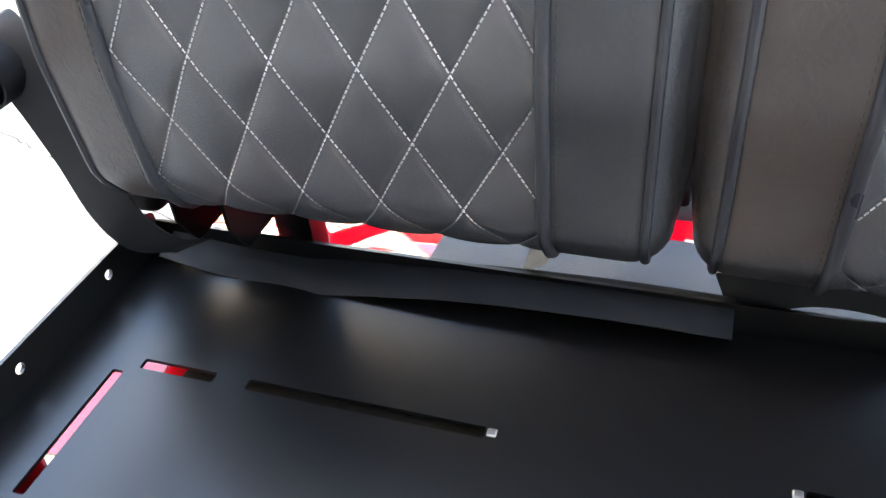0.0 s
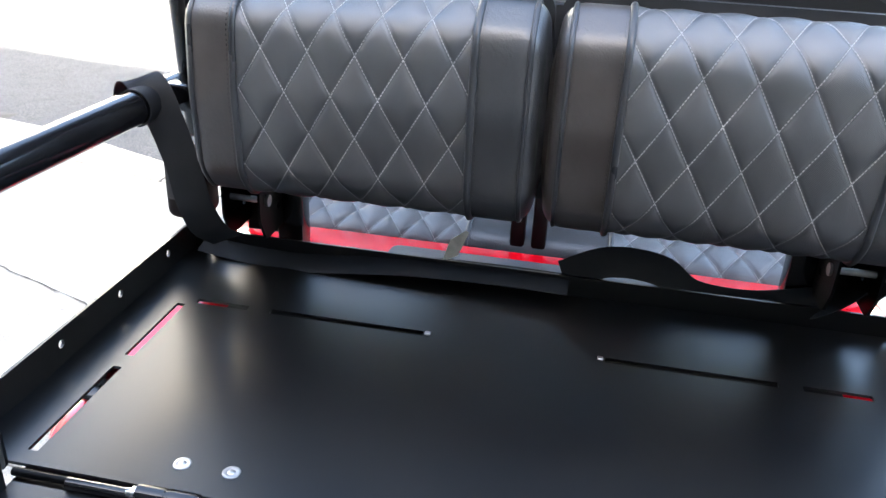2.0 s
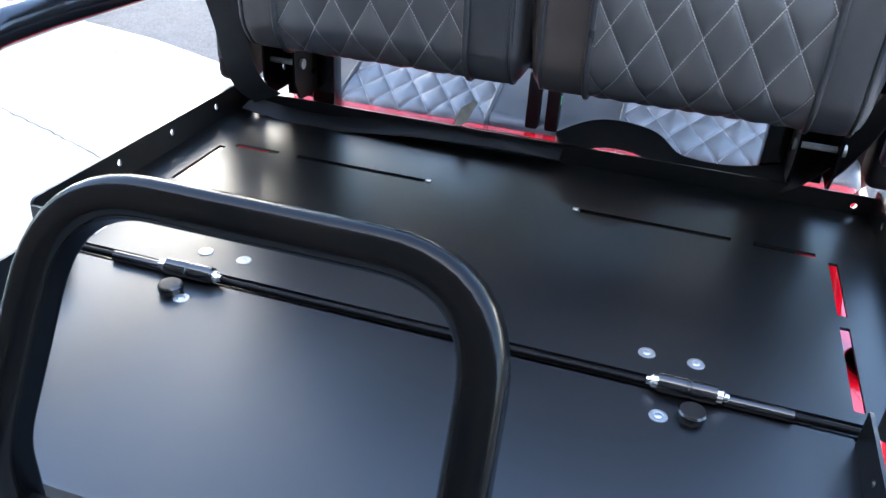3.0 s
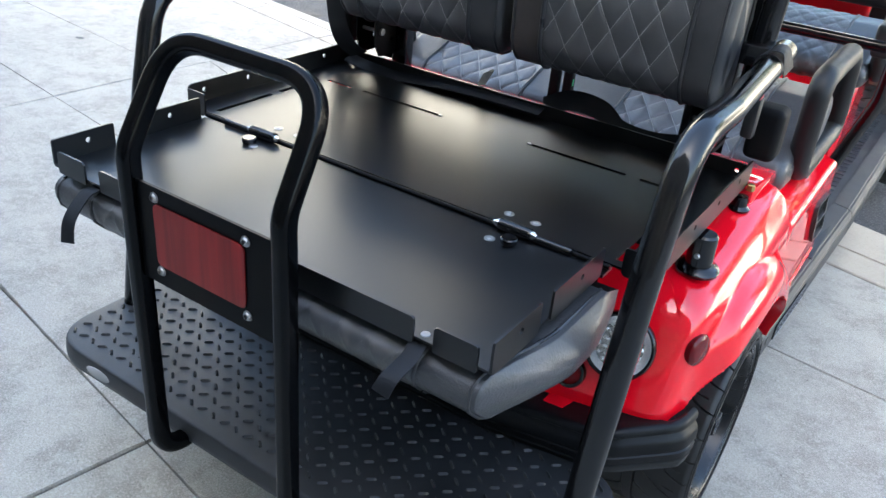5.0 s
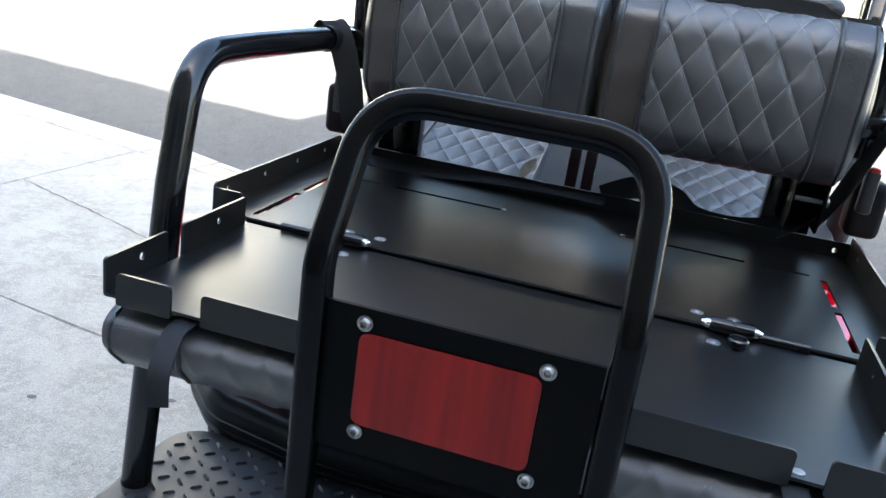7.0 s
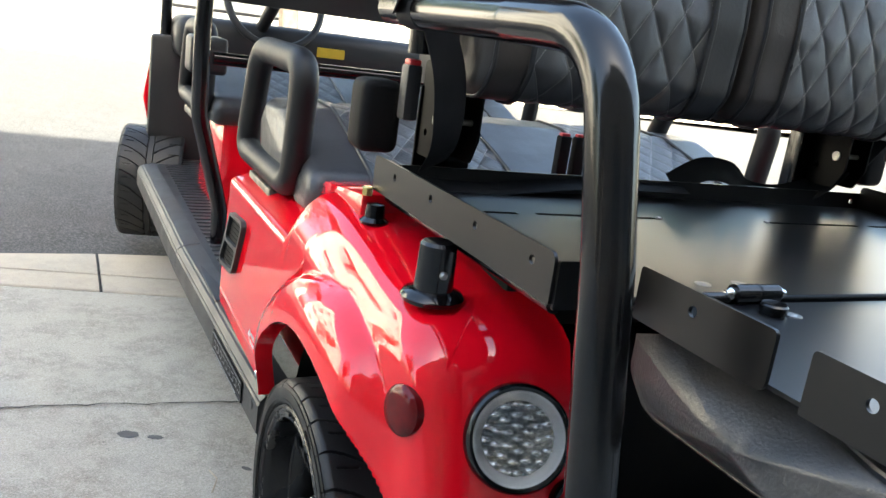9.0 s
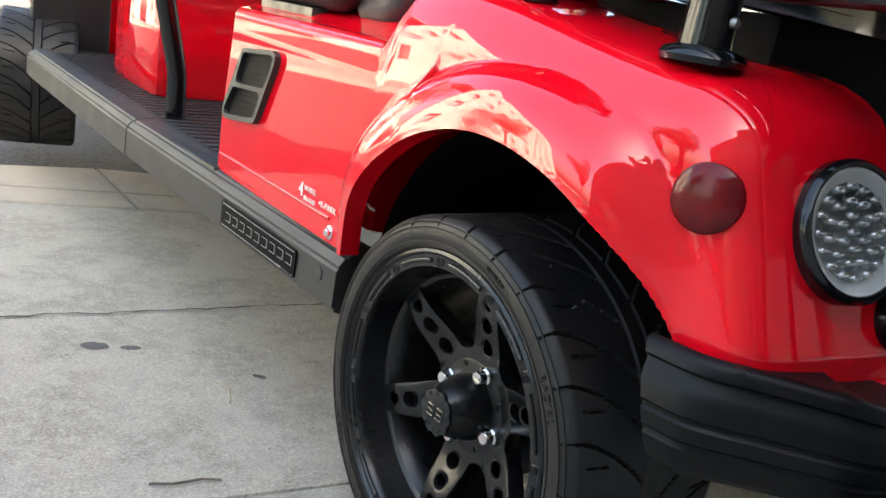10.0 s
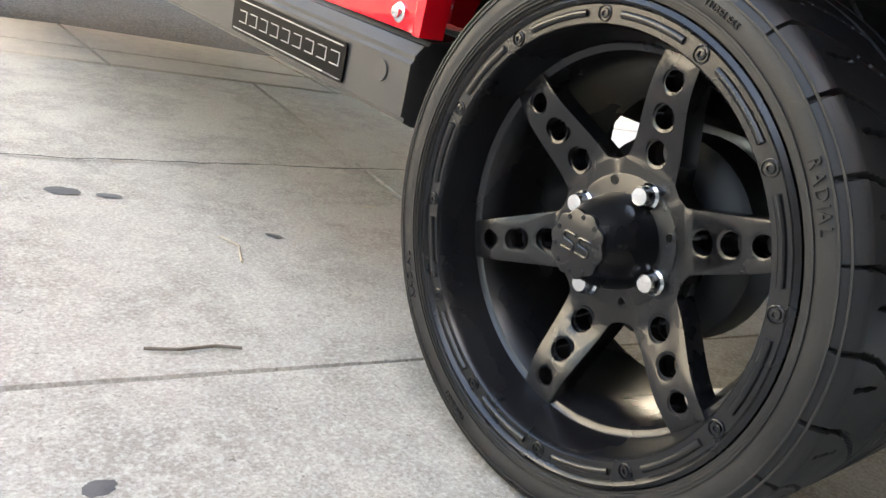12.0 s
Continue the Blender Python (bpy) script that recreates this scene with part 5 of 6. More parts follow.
# ---- side rails, grab bar, footplate ----
for S in (-1, 1):
    part("side_rail", tube([(S * 0.552, -0.155, 0.34), (S * 0.558, -0.070, 0.84), (S * 0.560, -0.022, 1.033), (S * 0.562, 0.15, 1.036), (S * 0.535, 0.58, 1.040)], 0.0238, 0.105, 20), TUBE, cart, "gloss black tube that bends from the footplate to the backrest")
    part("backrest_post", box((S * 0.39 - 0.022, 0.586, 0.66), (S * 0.39 + 0.022, 0.622, 1.02), 0.005), TUBE, cart, "black steel backrest bracket")
    for x in (0.405, 0.462):
        part("hinge_plate", plate(rounded_poly([(0.520, 0.822), (0.600, 0.822), (0.600, 0.97), (0.530, 0.975), (0.500, 0.93), (0.500, 0.86)], 0.012), round_holes([(0.55, 0.93), (0.57, 0.86)], 0.006), 0.004, lambda u, v, w, x=x, S=S: (S * x + w, u, v)), PLATE, cart, "black folding steel bracket of the backrest")
    part("bracket_web", box((min(S * 0.405, S * 0.466), 0.596, 0.800), (max(S * 0.405, S * 0.466), 0.602, 0.930), 0.001, 1), PLATE, cart)
    part("hinge_bolt", lathe([(-0.034, 0.0), (-0.034, 0.009), (-0.028, 0.009), (-0.028, 0.005), (0.034, 0.005), (0.034, 0.009), (0.039, 0.009), (0.039, 0.0)], (S * 0.435, 0.525, 0.885), "x", 12), STEEL, cart)
    part("belt_loop", lathe([(-0.026, 0.0240), (-0.026, 0.0262), (0.026, 0.0262), (0.026, 0.0240)], (S * 0.5425, 0.455, 1.0388), "y", 24, True), FABRIC, cart, "black webbing wrapped round the rail")
    part("rail_bracket", box((min(S * 0.40, S * 0.55), 0.49, 1.02), (max(S * 0.40, S * 0.55), 0.53, 1.06), 0.006), TUBE, cart)
    part("roof_strut", tube([(S * 0.500, 0.53, 0.98), (S * 0.508, 0.53, 1.18), (S * 0.535, 0.53, 1.42), (S * 0.565, 0.98, 1.93)], 0.022, 0.2, 18), TUBE, cart, "gloss black roof strut")
    part("roof_strut", add_sweep(bmesh.new(), filleted([(S * 0.475, 0.60, 1.0), (S * 0.475, 0.60, 1.2), (S * 0.53, 1.0, 1.95)], 0.1), round_rect(0.03, 0.045, 0.008)), TUBE, cart, "black roof strut")
    part("roof_rail", tube([(S * 0.565, 0.96, 1.94), (S * 0.57, 1.5, 1.945)], 0.02), TUBE, cart)
    part("front_post", tube([(S * 0.570, 1.690, 0.33), (S * 0.575, 1.685, 0.46), (S * 0.650, 1.640, 0.72), (S * 0.655, 1.63, 0.95), (S * 0.62, 1.58, 1.95)], 0.022, 0.15, 16), TUBE, cart, "bent black roof post")
    for dy, dz, label in ((0.0, 0.0, "black padded hip restraint loop"), (1.13, 0.0, "black padded hip restraint loop")):
        loop = [(S * 0.580, y + dy, z + dz) for y, z in ((0.895, 0.692), (1.345, 0.690), (1.245, 0.930), (0.870, 0.928))]
        ring = []
        for k in range(4):
            a, b, c = Vector(loop[k - 1]), Vector(loop[k]), Vector(loop[(k + 1) % 4])
            u, w = (a - b).normalized(), (c - b).normalized()
            cut = 0.06
            for i in range(9):
                t = i / 8
                ring.append((b + u * cut) * (1 - t) ** 2 + b * 2 * t * (1 - t) + (b + w * cut) * t * t)
        hold = part("hip_restraint", add_sweep(bmesh.new(), ring, circle(0.0275, 16), closed=True), PAD, cart, label)
        part("bracket", box((S * 0.580 - 0.02, 1.00 + dy, 0.640 + dz), (S * 0.580 + 0.018, 1.20 + dy, 0.664 + dz), 0.004), BRACKET, hold)
    part("belt_housing", box((min(S * 0.515, S * 0.580), 0.54, 0.825), (max(S * 0.515, S * 0.580), 0.61, 0.935), 0.016, 4), BLACK_SHADE, cart, "black seat belt housing")
    part("belt_housing", box((min(S * 0.57, S * 0.67), 1.72, 0.82), (max(S * 0.57, S * 0.67), 1.84, 0.92), 0.012, 3), PLASTIC, cart, "black seat belt housing")
    buckle = part("buckle", box((S * 0.527 - 0.012, 0.482, 0.885), (S * 0.527 + 0.012, 0.510, 0.965), 0.005), PLASTIC, cart, "black belt buckle with red button")
    part("button", box((S * 0.527 - 0.009, 0.484, 0.962), (S * 0.527 + 0.009, 0.508, 0.972), 0.003), RED_BUTTON, buckle)
part("roof", plate(rounded_poly([(-0.62, 0.98), (0.62, 0.98), (0.62, 3.35), (-0.62, 3.35)], 0.12), [], 0.05, lambda u, v, w: (u, v, 1.95 + w - 0.02 * (u / 0.6) ** 2)), PLASTIC, cart, "black plastic canopy over the seats")
part("back_rail", tube([(-0.62, 1.655, 0.87), (0.62, 1.655, 0.87)], 0.017), TUBE, cart)
for x in (-0.043, -0.004):
    clasp = part("buckle", box((x - 0.0135, 0.802, 0.70), (x + 0.0135, 0.824, 0.845), 0.005), BLACK_SHADE, cart, "black belt buckle with red button")
    part("button", box((x - 0.010, 0.806, 0.842), (x + 0.010, 0.820, 0.850), 0.002), RED_BUTTON, clasp)
part("sticker", box((0.0093, 0.806, 0.786), (0.0103, 0.812, 0.804)), GREEN, clasp, smooth=False)

bar_path = filleted([(-0.158, -0.28, 0.305), (-0.158, -0.405, 0.305), (-0.160, -0.405, 0.915), (-0.156, -0.312, 1.073), (0.154, -0.312, 1.073), (0.161, -0.405, 0.915), (0.164, -0.405, 0.305), (0.164, -0.28, 0.305)], 0.078, 10)
part("grab_bar", add_sweep(bmesh.new(), bar_path, round_rect(0.034, 0.030, 0.0105, 6), up=(1, 0, 0)), BAR, cart, "black painted arched grab bar of rounded tube")
gp = part("reflector_plate", plate([(-0.145, 0.700), (0.145, 0.700), (0.145, 0.872), (-0.145, 0.872)], [], 0.005, lambda u, v, w: (u, -0.403 - w, v)), PLATE, cart, "black steel plate with red reflector on the grab bar")
part("reflector", plate(rounded_poly([(-0.106, 0.737), (0.088, 0.737), (0.088, 0.845), (-0.106, 0.845)], 0.012), [], 0.002, lambda u, v, w: (u, -0.4085 - w, v)), REFLECTOR, gp, "red prismatic reflector sheet")
for x, z in ((-0.102, 0.855), (0.091, 0.853), (-0.100, 0.727), (0.090, 0.727)):
    b = part("bolt", lathe([(0.0, 0.0088), (-0.0012, 0.0088), (-0.0016, 0.0070), (-0.0042, 0.0062), (-0.0056, 0.0046), (-0.0058, 0.0036), (-0.0018, 0.0032), (-0.0018, 0.0)], (x, -0.4085, z), "y", 20), STEEL, gp, "chrome button head bolt")

def footplate_mesh():
    """A moulded plate whose top edge is rounded over."""
    bm = bmesh.new()
    rings = []
    for grow, z in ((-0.008, 0.350), (-0.004, 0.3494), (-0.0012, 0.3475), (0.0, 0.344), (0.002, 0.320), (0.001, 0.306), (-0.003, 0.302), (-0.012, 0.300)):
        a = 0.585 + grow
        pts = rounded_poly([(-a, 0.03), (-a, -0.352 - grow), (a, -0.352 - grow), (a, 0.03)], [0.08, 0.11, 0.11, 0.08], 10)
        rings.append([bm.verts.new((u, v, z)) for u, v in pts])
    for a, b in zip(rings, rings[1:]):
        for k in range(len(a)):
            bm.faces.new((a[k], b[k], b[(k + 1) % len(a)], a[(k + 1) % len(a)]))
    bm.faces.new(rings[0])
    bm.faces.new(rings[-1])
    bmesh.ops.recalc_face_normals(bm, faces=bm.faces)
    return bm


foot = part("footplate", footplate_mesh(), PLASTIC, cart, "black moulded footplate with raised tread pattern", angle=60)
verts, faces = [], []
for i in range(-19, 20):
    for j in range(-11, 1):
        x, y = i * 0.0305, j * 0.0305 - 0.004
        if abs(x) > 0.565 or y > 0.0 or y < -0.335 or (abs(x) > 0.5 and y < -0.26 and math.hypot(abs(x) - 0.49, y + 0.25) > 0.095):
            continue
        dx, dy, half, wide = 0.77, (0.64 if (i + j) % 2 else -0.64), 0.0108, 0.0034
        b = len(verts)
        for s, w, h in ((-1, 0, 0), (-0.6, -1, 0), (0.6, -1, 0), (1, 0, 0), (0.6, 1, 0), (-0.6, 1, 0), (-0.66, 0, 1), (0.66, 0, 1)):
            verts.append((x + dx * half * s - dy * wide * w, y + dy * half * s + dx * wide * w, 0.3498 + 0.0042 * h))
        faces += [(b, b + 1, b + 6), (b + 1, b + 2, b + 7, b + 6), (b + 2, b + 3, b + 7), (b + 3, b + 4, b + 7), (b + 4, b + 5, b + 6, b + 7), (b + 5, b, b + 6)]
me = bpy.data.meshes.new("tread_pattern")
me.from_pydata(verts, [], faces)
me.materials.append(PLASTIC)
treads = new("tread_pattern", me)
treads.parent = foot
tagged(treads, "raised tread bars of the footplate", kind="stuff")
for S in (-1, 1):
    lens = bmesh.new()
    bmesh.ops.create_uvsphere(lens, u_segments=20, v_segments=10, radius=1.0, matrix=Matrix.Translation((S * 0.412, -0.352, 0.325)) @ Matrix.Rotation(S * radians(-3), 4, "Z") @ Matrix.Diagonal((0.040, 0.006, 0.014, 1)))
    part("step_lamp", lens, STEP_LENS, foot, "oval clear lamp in the footplate edge")
part("foot_frame", box((-0.30, -0.30, 0.24), (0.30, 0.2, 0.292), 0.01), PLASTIC, cart)

# ---- wheels ----


def tyre_mesh(c):
    """A wide low tyre whose tread has curved grooves; the outer side looks to -x."""
    side = [(-0.096, 0.198), (-0.103, 0.203), (-0.106, 0.212), (-0.105, 0.222), (-0.101, 0.2305), (-0.0955, 0.2355)]
    wide, mid = 0.224, 0.0205
    tread = [(-0.0915 + wide * k / 72, 0.2378 + 0.0012 * (1 - (2 * k / 72 - 1) ** 2)) for k in range(73)]
    prof = side + tread + [(2 * mid - a, r) for a, r in reversed(side)] + [(0.09, 0.19), (-0.09, 0.19)]
    bm, seg = bmesh.new(), 900
    rings = []
    pitch = 2 * math.pi / 27
    for i in range(seg):
        a = 2 * math.pi * i / seg
        ring = []
        for k, (x, r) in enumerate(prof):
            if len(side) - 2 <= k < len(side) + 74:
                xc = x - mid
                w = min(1.0, abs(xc) / 0.116)
                skew = 0.30 * (1 - w) ** 1.6 + (0.5 * pitch if xc > 0 else 0)
                f = ((a - skew) / pitch) % 1.0
                d = min(f, 1 - f) * pitch * r
                cut = 0.0
                if w > 0.10 and d < 0.0022 - 0.0007 * w:
                    cut = 0.006
                g = ((a - 0.05 * (1 - w)) / pitch + 0.55) % 1.0
                if 0.60 < w < 0.86 and min(g, 1 - g) * pitch * r < 0.0013:
                    cut = 0.004
                if abs(abs(xc) - 0.0125) < 0.0022:
                    cut = 0.004
                r = r - cut
            ring.append(bm.verts.new((c[0] + x, c[1] + r * math.cos(a), c[2] + r * math.sin(a))))
        rings.append(ring)
    n = len(prof)
    for i in range(seg):
        a, b = rings[i], rings[(i + 1) % seg]
        for j in range(n):
            bm.faces.new((a[j], a[(j + 1) % n], b[(j + 1) % n], b[j]))
    bmesh.ops.recalc_face_normals(bm, faces=bm.faces)
    return bm


def letters(text, size, place, mat, parent, name, spread_by=1.0, extrude=0.0004):
    """Words set letter by letter, each put by place(offset along the line)."""
    x = 0.0
    bm = bmesh.new()
    for ch in text:
        if ch == " ":
            x += size * 0.45
            continue
        cu = bpy.data.curves.new("letter", "FONT")
        cu.body, cu.size, cu.extrude, cu.resolution_u = ch, size, extrude, 3
        ob = bpy.data.objects.new("letter", cu)
        scene.collection.objects.link(ob)
        bpy.context.view_layer.update()
        me = ob.to_mesh()
        w = max((v.co.x for v in me.vertices), default=size * 0.5)
        t = bmesh.new()
        t.from_mesh(me)
        t.transform(place(x + w / 2) @ Matrix.Translation((-w / 2, 0, 0)))
        tmp = bpy.data.meshes.new("t")
        t.to_mesh(tmp)
        t.free()
        bm.from_mesh(tmp)
        bpy.data.meshes.remove(tmp)
        ob.to_mesh_clear()
        bpy.data.objects.remove(ob)
        bpy.data.curves.remove(cu)
        x += w + size * 0.12 * spread_by
    return part(name, bm, mat, parent, smooth=False)


def wheel(c):
    """A wheel with its outer face to -x, hub at c."""
    rim = part("wheel", lathe([(-0.094, 0.1985), (-0.101, 0.1975), (-0.103, 0.194), (-0.101, 0.1915), (-0.099, 0.1905), (-0.099, 0.1765), (-0.096, 0.1745), (-0.088, 0.1735), (-0.062, 0.1665), (-0.0575, 0.1655), (-0.0555, 0.1635), (-0.0540, 0.160), (-0.046, 0.1555), (-0.032, 0.1505), (-0.012, 0.1475), (0.070, 0.1455), (0.074, 0.148), (0.074, 0.19), (0.0, 0.186)], c, "x", 96, True), RIM, cart, "satin black six-spoke alloy wheel with deep lip", angle=30)
    part("tyre", tyre_mesh(c), RUBBER, rim, "low-profile black rubber tyre with curved tread", angle=35)
    side_rings = bmesh.new()
    for r0, xo in ((0.2000, -0.0990), (0.2022, -0.1020), (0.2045, -0.1035), (0.2068, -0.1046), (0.2235, -0.1047), (0.2300, -0.1018)):
        add_lathe(side_rings, [(xo - 0.0012, r0 - 0.0009), (xo - 0.0014, r0), (xo - 0.0012, r0 + 0.0009), (xo + 0.002, r0)], c, "x", 96, True)
    part("sidewall_ribs", side_rings, RUBBER, rim)
    # beadlock bolts and raised bars on the lip
    for k in range(12):
        a = radians(21 + 30 * k)
        p = (c[0] - 0.0992, c[1] + 0.1838 * math.cos(a), c[2] + 0.1838 * math.sin(a))
        part("lip_bolt", lathe([(0.001, 0.0066), (-0.0008, 0.0066), (-0.0011, 0.0060), (0.0004, 0.0054), (0.0006, 0.0042), (-0.0010, 0.0036), (-0.0012, 0.0022), (0.0006, 0.0018), (0.0006, 0.0)], p, "x", 14), RIM, rim)
        path = [Vector((c[0] - 0.0995, c[1] + 0.1838 * math.cos(a + radians(f)), c[2] + 0.1838 * math.sin(a + radians(f)))) for f in spread(5.5, 24.5, 10)]
        part("lip_bar", add_sweep(bmesh.new(), path, [(p0 * 0.0030, p1 * 0.0026) for p0, p1 in circle(1, 10)], up=(1, 0, 0)), RIM, rim)
    # spokes: each rises towards the lip
    half = rounded_poly([(0.0, 0.0), (0.0615, 0.0355), (0.0690, 0.0265), (0.1665, 0.0175), (0.1665, -0.0175), (0.0690, -0.0265), (0.0615, -0.0355)], [0.0, 0.0, 0.009, 0.0015, 0.0015, 0.009, 0.0], 5)
    sizes = ((0.084, 0.0118), (0.1155, 0.0112), (0.1455, 0.0102))
    holes = [h for u, r in sizes for h in round_holes([(u, 0)], r, 22)]

    def face_at(u):
        return -0.036 - 0.022 * smooth_step(0.066, 0.150, u)
    for k in range(6):
        a = radians(-22 + 60 * k)
        ca, sa = math.cos(a), math.sin(a)
        bm = plate(half, holes, 0.024, lambda u, v, w: (u, v, w))
        for cut in spread(0.066, 0.156, 10):
            bmesh.ops.bisect_plane(bm, geom=list(bm.verts) + list(bm.edges) + list(bm.faces), plane_co=(cut, 0, 0), plane_no=(1, 0, 0))
        seam = math.tan(radians(30))
        es = [e for e in bm.edges if len(e.link_faces) == 2 and e.calc_face_angle(0) > 1.0 and all(v.co.z < 0.001 for v in e.verts) and not all(abs(abs(v.co.y) - v.co.x * seam) < 0.0009 and v.co.x < 0.0625 for v in e.verts)]
        bmesh.ops.bevel(bm, geom=es, offset=0.0022, segments=2, profile=0.5, affect="EDGES", clamp_overlap=True)
        for v in bm.verts:
            u, w, d = v.co
            v.co = (c[0] + face_at(u) + d, c[1] + u * ca - w * sa, c[2] + u * sa + w * ca)
        part("spoke", bm, RIM, rim, angle=28)
        for u, r in sizes:
            ctr = (c[0] + face_at(u), c[1] + u * ca, c[2] + u * sa)
            part("hole_ring", lathe([(0.004, r + 0.0010), (0.0015, r + 0.0012), (0.002, r - 0.0014), (0.012, r - 0.0016)], ctr, "x", 24, True), TUBE, rim)
    part("hub_face", lathe([(-0.0374, 0.0), (-0.0374, 0.0560), (-0.0366, 0.0585), (-0.0340, 0.0590)], c, "x", 64), RIM, rim)
    part("hub_disc", lathe([(-0.014, 0.0), (-0.014, 0.060), (-0.010, 0.066), (0.0, 0.066), (0.0, 0.0)], c, "x", 48), RIM, rim)
    for k in range(4):
        a = radians(65 + 90 * k)
        part("hub_hole", lathe([(0.0, 0.0048), (-0.0006, 0.0040), (0.0008, 0.0034), (0.0012, 0.0)], (c[0] - 0.0374, c[1] + 0.0535 * math.cos(a), c[2] + 0.0535 * math.sin(a)), "x", 14), PLASTIC, rim)
    for k in range(4):
        a = radians(20 + 90 * k)
        p = (c[0] - 0.0372, c[1] + 0.0505 * math.cos(a), c[2] + 0.0505 * math.sin(a))
        nut = part("lug_nut", lathe([(0.0, 0.0115), (-0.003, 0.0115), (-0.005, 0.0095), (-0.012, 0.0092), (-0.0145, 0.0075), (-0.015, 0.0)], p, "x", 18), CHROME, rim, "chrome lug nut")
    cap = part("centre_cap", lathe([(-0.035, 0.0425), (-0.045, 0.0420), (-0.056, 0.0400), (-0.067, 0.0365), (-0.078, 0.0315), (-0.084, 0.0285), (-0.087, 0.0270), (-0.088, 0.0)], c, "x", 48), RIM, rim, "black centre cap")
    scallop = [((0.0282 + 0.0013 * math.cos(10 * f)) * math.cos(f), (0.0282 + 0.0013 * math.cos(10 * f)) * math.sin(f)) for f in (2 * math.pi * q / 90 for q in range(90))]
    disc = plate(scallop, [], 0.0048, lambda u, v, w: (c[0] - 0.0915 + w, c[1] + u, c[2] + v))
    bmesh.ops.bevel(disc, geom=[e for e in disc.edges if e.calc_face_angle(0) > 1.0 and all(v.co.x < c[0] - 0.091 for v in e.verts)], offset=0.0009, segments=2, profile=0.5, affect="EDGES")
    part("cap_face", disc, RIM, rim, angle=30)
    for k in range(10):
        a = 2 * math.pi * (k + 0.5) / 10
        part("cap_stud", lathe([(-0.0924, 0.0), (-0.0924, 0.0018), (-0.091, 0.0026)], (c[0], c[1] + 0.0236 * math.cos(a), c[2] + 0.0236 * math.sin(a)), "x", 8), TUBE, rim)
    for dy in (0.0084, -0.0084):
        pts = [(-0.0066, 0.0068), (0.0040, 0.0068), (0.0062, 0.0056), (0.0062, 0.0016), (0.0042, 0.0004), (-0.0042, -0.0004), (-0.0062, -0.0016), (-0.0062, -0.0056), (-0.0040, -0.0068), (0.0066, -0.0068)]
        path = [Vector((c[0] - 0.0915, c[1] + dy + u, c[2] + v)) for u, v in pts]
        part("cap_emblem", add_sweep(bmesh.new(), path, circle(0.0016, 8)), TUBE, rim)
    part("brake_drum", lathe([(0.012, 0.0), (0.012, 0.085), (0.02, 0.095), (0.06, 0.097), (0.07, 0.09), (0.07, 0.0)], c, "x", 40), PLASTIC, rim)
    for word, centre, size, r0 in (("RADIAL", 150, 0.0125, 0.2118), ("TUBELESS", 112, 0.0068, 0.2128), ("RADIAL", -30, 0.0125, 0.2118), ("TUBELESS", -68, 0.0068, 0.2128)):
        total = len(word) * size * 0.78

        def place(s, centre=centre, total=total, r0=r0):
            a = radians(centre) + (s - total / 2) / r0
            up = Vector((0, math.cos(a), math.sin(a)))
            along = Vector((0, -math.sin(a), math.cos(a)))
            m = Matrix(((along.x, up.x, -1, c[0] - 0.1064), (along.y, up.y, 0, c[1] + r0 * up.y), (along.z, up.z, 0, c[2] + r0 * up.z), (0, 0, 0, 1)))
            return m
        letters(word, size, place, RUBBER, rim, "sidewall_lettering", extrude=0.0009)
    return rim


rear_left = wheel((-0.553, AX, AZ))


def wheel_copy(m):
    """Another wheel with the same meshes, turned and moved."""
    made = {}
    for o in (rear_left, *rear_left.children):
        k = new(o.name.split(".")[0], o.data)
        k.parent = cart if o is rear_left else made[rear_left]
        made[o] = k
        if "label" in o:
            k["label"] = o["label"]
    made[rear_left].matrix_basis = m
    return made[rear_left]


centre_l = Vector((-0.553, AX, AZ))
half_turn = Matrix.Rotation(math.pi, 4, "Z")
wheel_copy(Matrix.Translation((0.553, AX, AZ)) @ half_turn @ Matrix.Translation(-centre_l))
FY, FZ = 3.06, 0.235
steer = Matrix.Rotation(radians(-12), 4, "Z")
wheel_copy(Matrix.Translation((-0.635, FY, FZ)) @ steer @ Matrix.Rotation(radians(40), 4, "X") @ Matrix.Translation(-centre_l))
wheel_copy(Matrix.Translation((0.635, FY, FZ)) @ half_turn @ steer @ Matrix.Rotation(radians(70), 4, "X") @ Matrix.Translation(-centre_l))

# ---- front of the cart ----
part("front_body", box((-0.42, 3.05, 0.26), (0.42, 4.05, 0.86), 0.12, 5), RED, cart, "glossy red front cowl")
for S in (-1, 1):
    part("fender_back", plate(rounded_poly([(S * 0.50, 0.33), (S * 0.622, 0.33), (S * 0.678, 0.60), (S * 0.66, 0.74), (S * 0.50, 0.80)], 0.03), [], 0.03, lambda u, v, w: (u, 2.99 + w, v)), RED, cart, "glossy red rear edge of the front fender")
    part("kick_panel", box((min(S * 0.40, S * 0.66), 2.95, 0.345), (max(S * 0.40, S * 0.66), 3.0, 0.86), 0.015), PLASTIC, cart, "dark plastic kick panel")
    part("windscreen_post", tube([(S * 0.60, 3.02, 0.80), (S * 0.60, 2.95, 1.98)], 0.022), TUBE, cart)
dash = part("dashboard", box((-0.58, 2.80, 0.78), (0.58, 3.1, 0.95), 0.05, 4), PLASTIC, cart, "dark plastic dashboard")
part("label_sticker", plate(rounded_poly([(-0.02, 0.85), (0.10, 0.85), (0.10, 0.89), (-0.02, 0.89)], 0.004), [], 0.002, lambda u, v, w: (u, 2.799 - w, v)), YELLOW, dash, "yellow warning sticker")
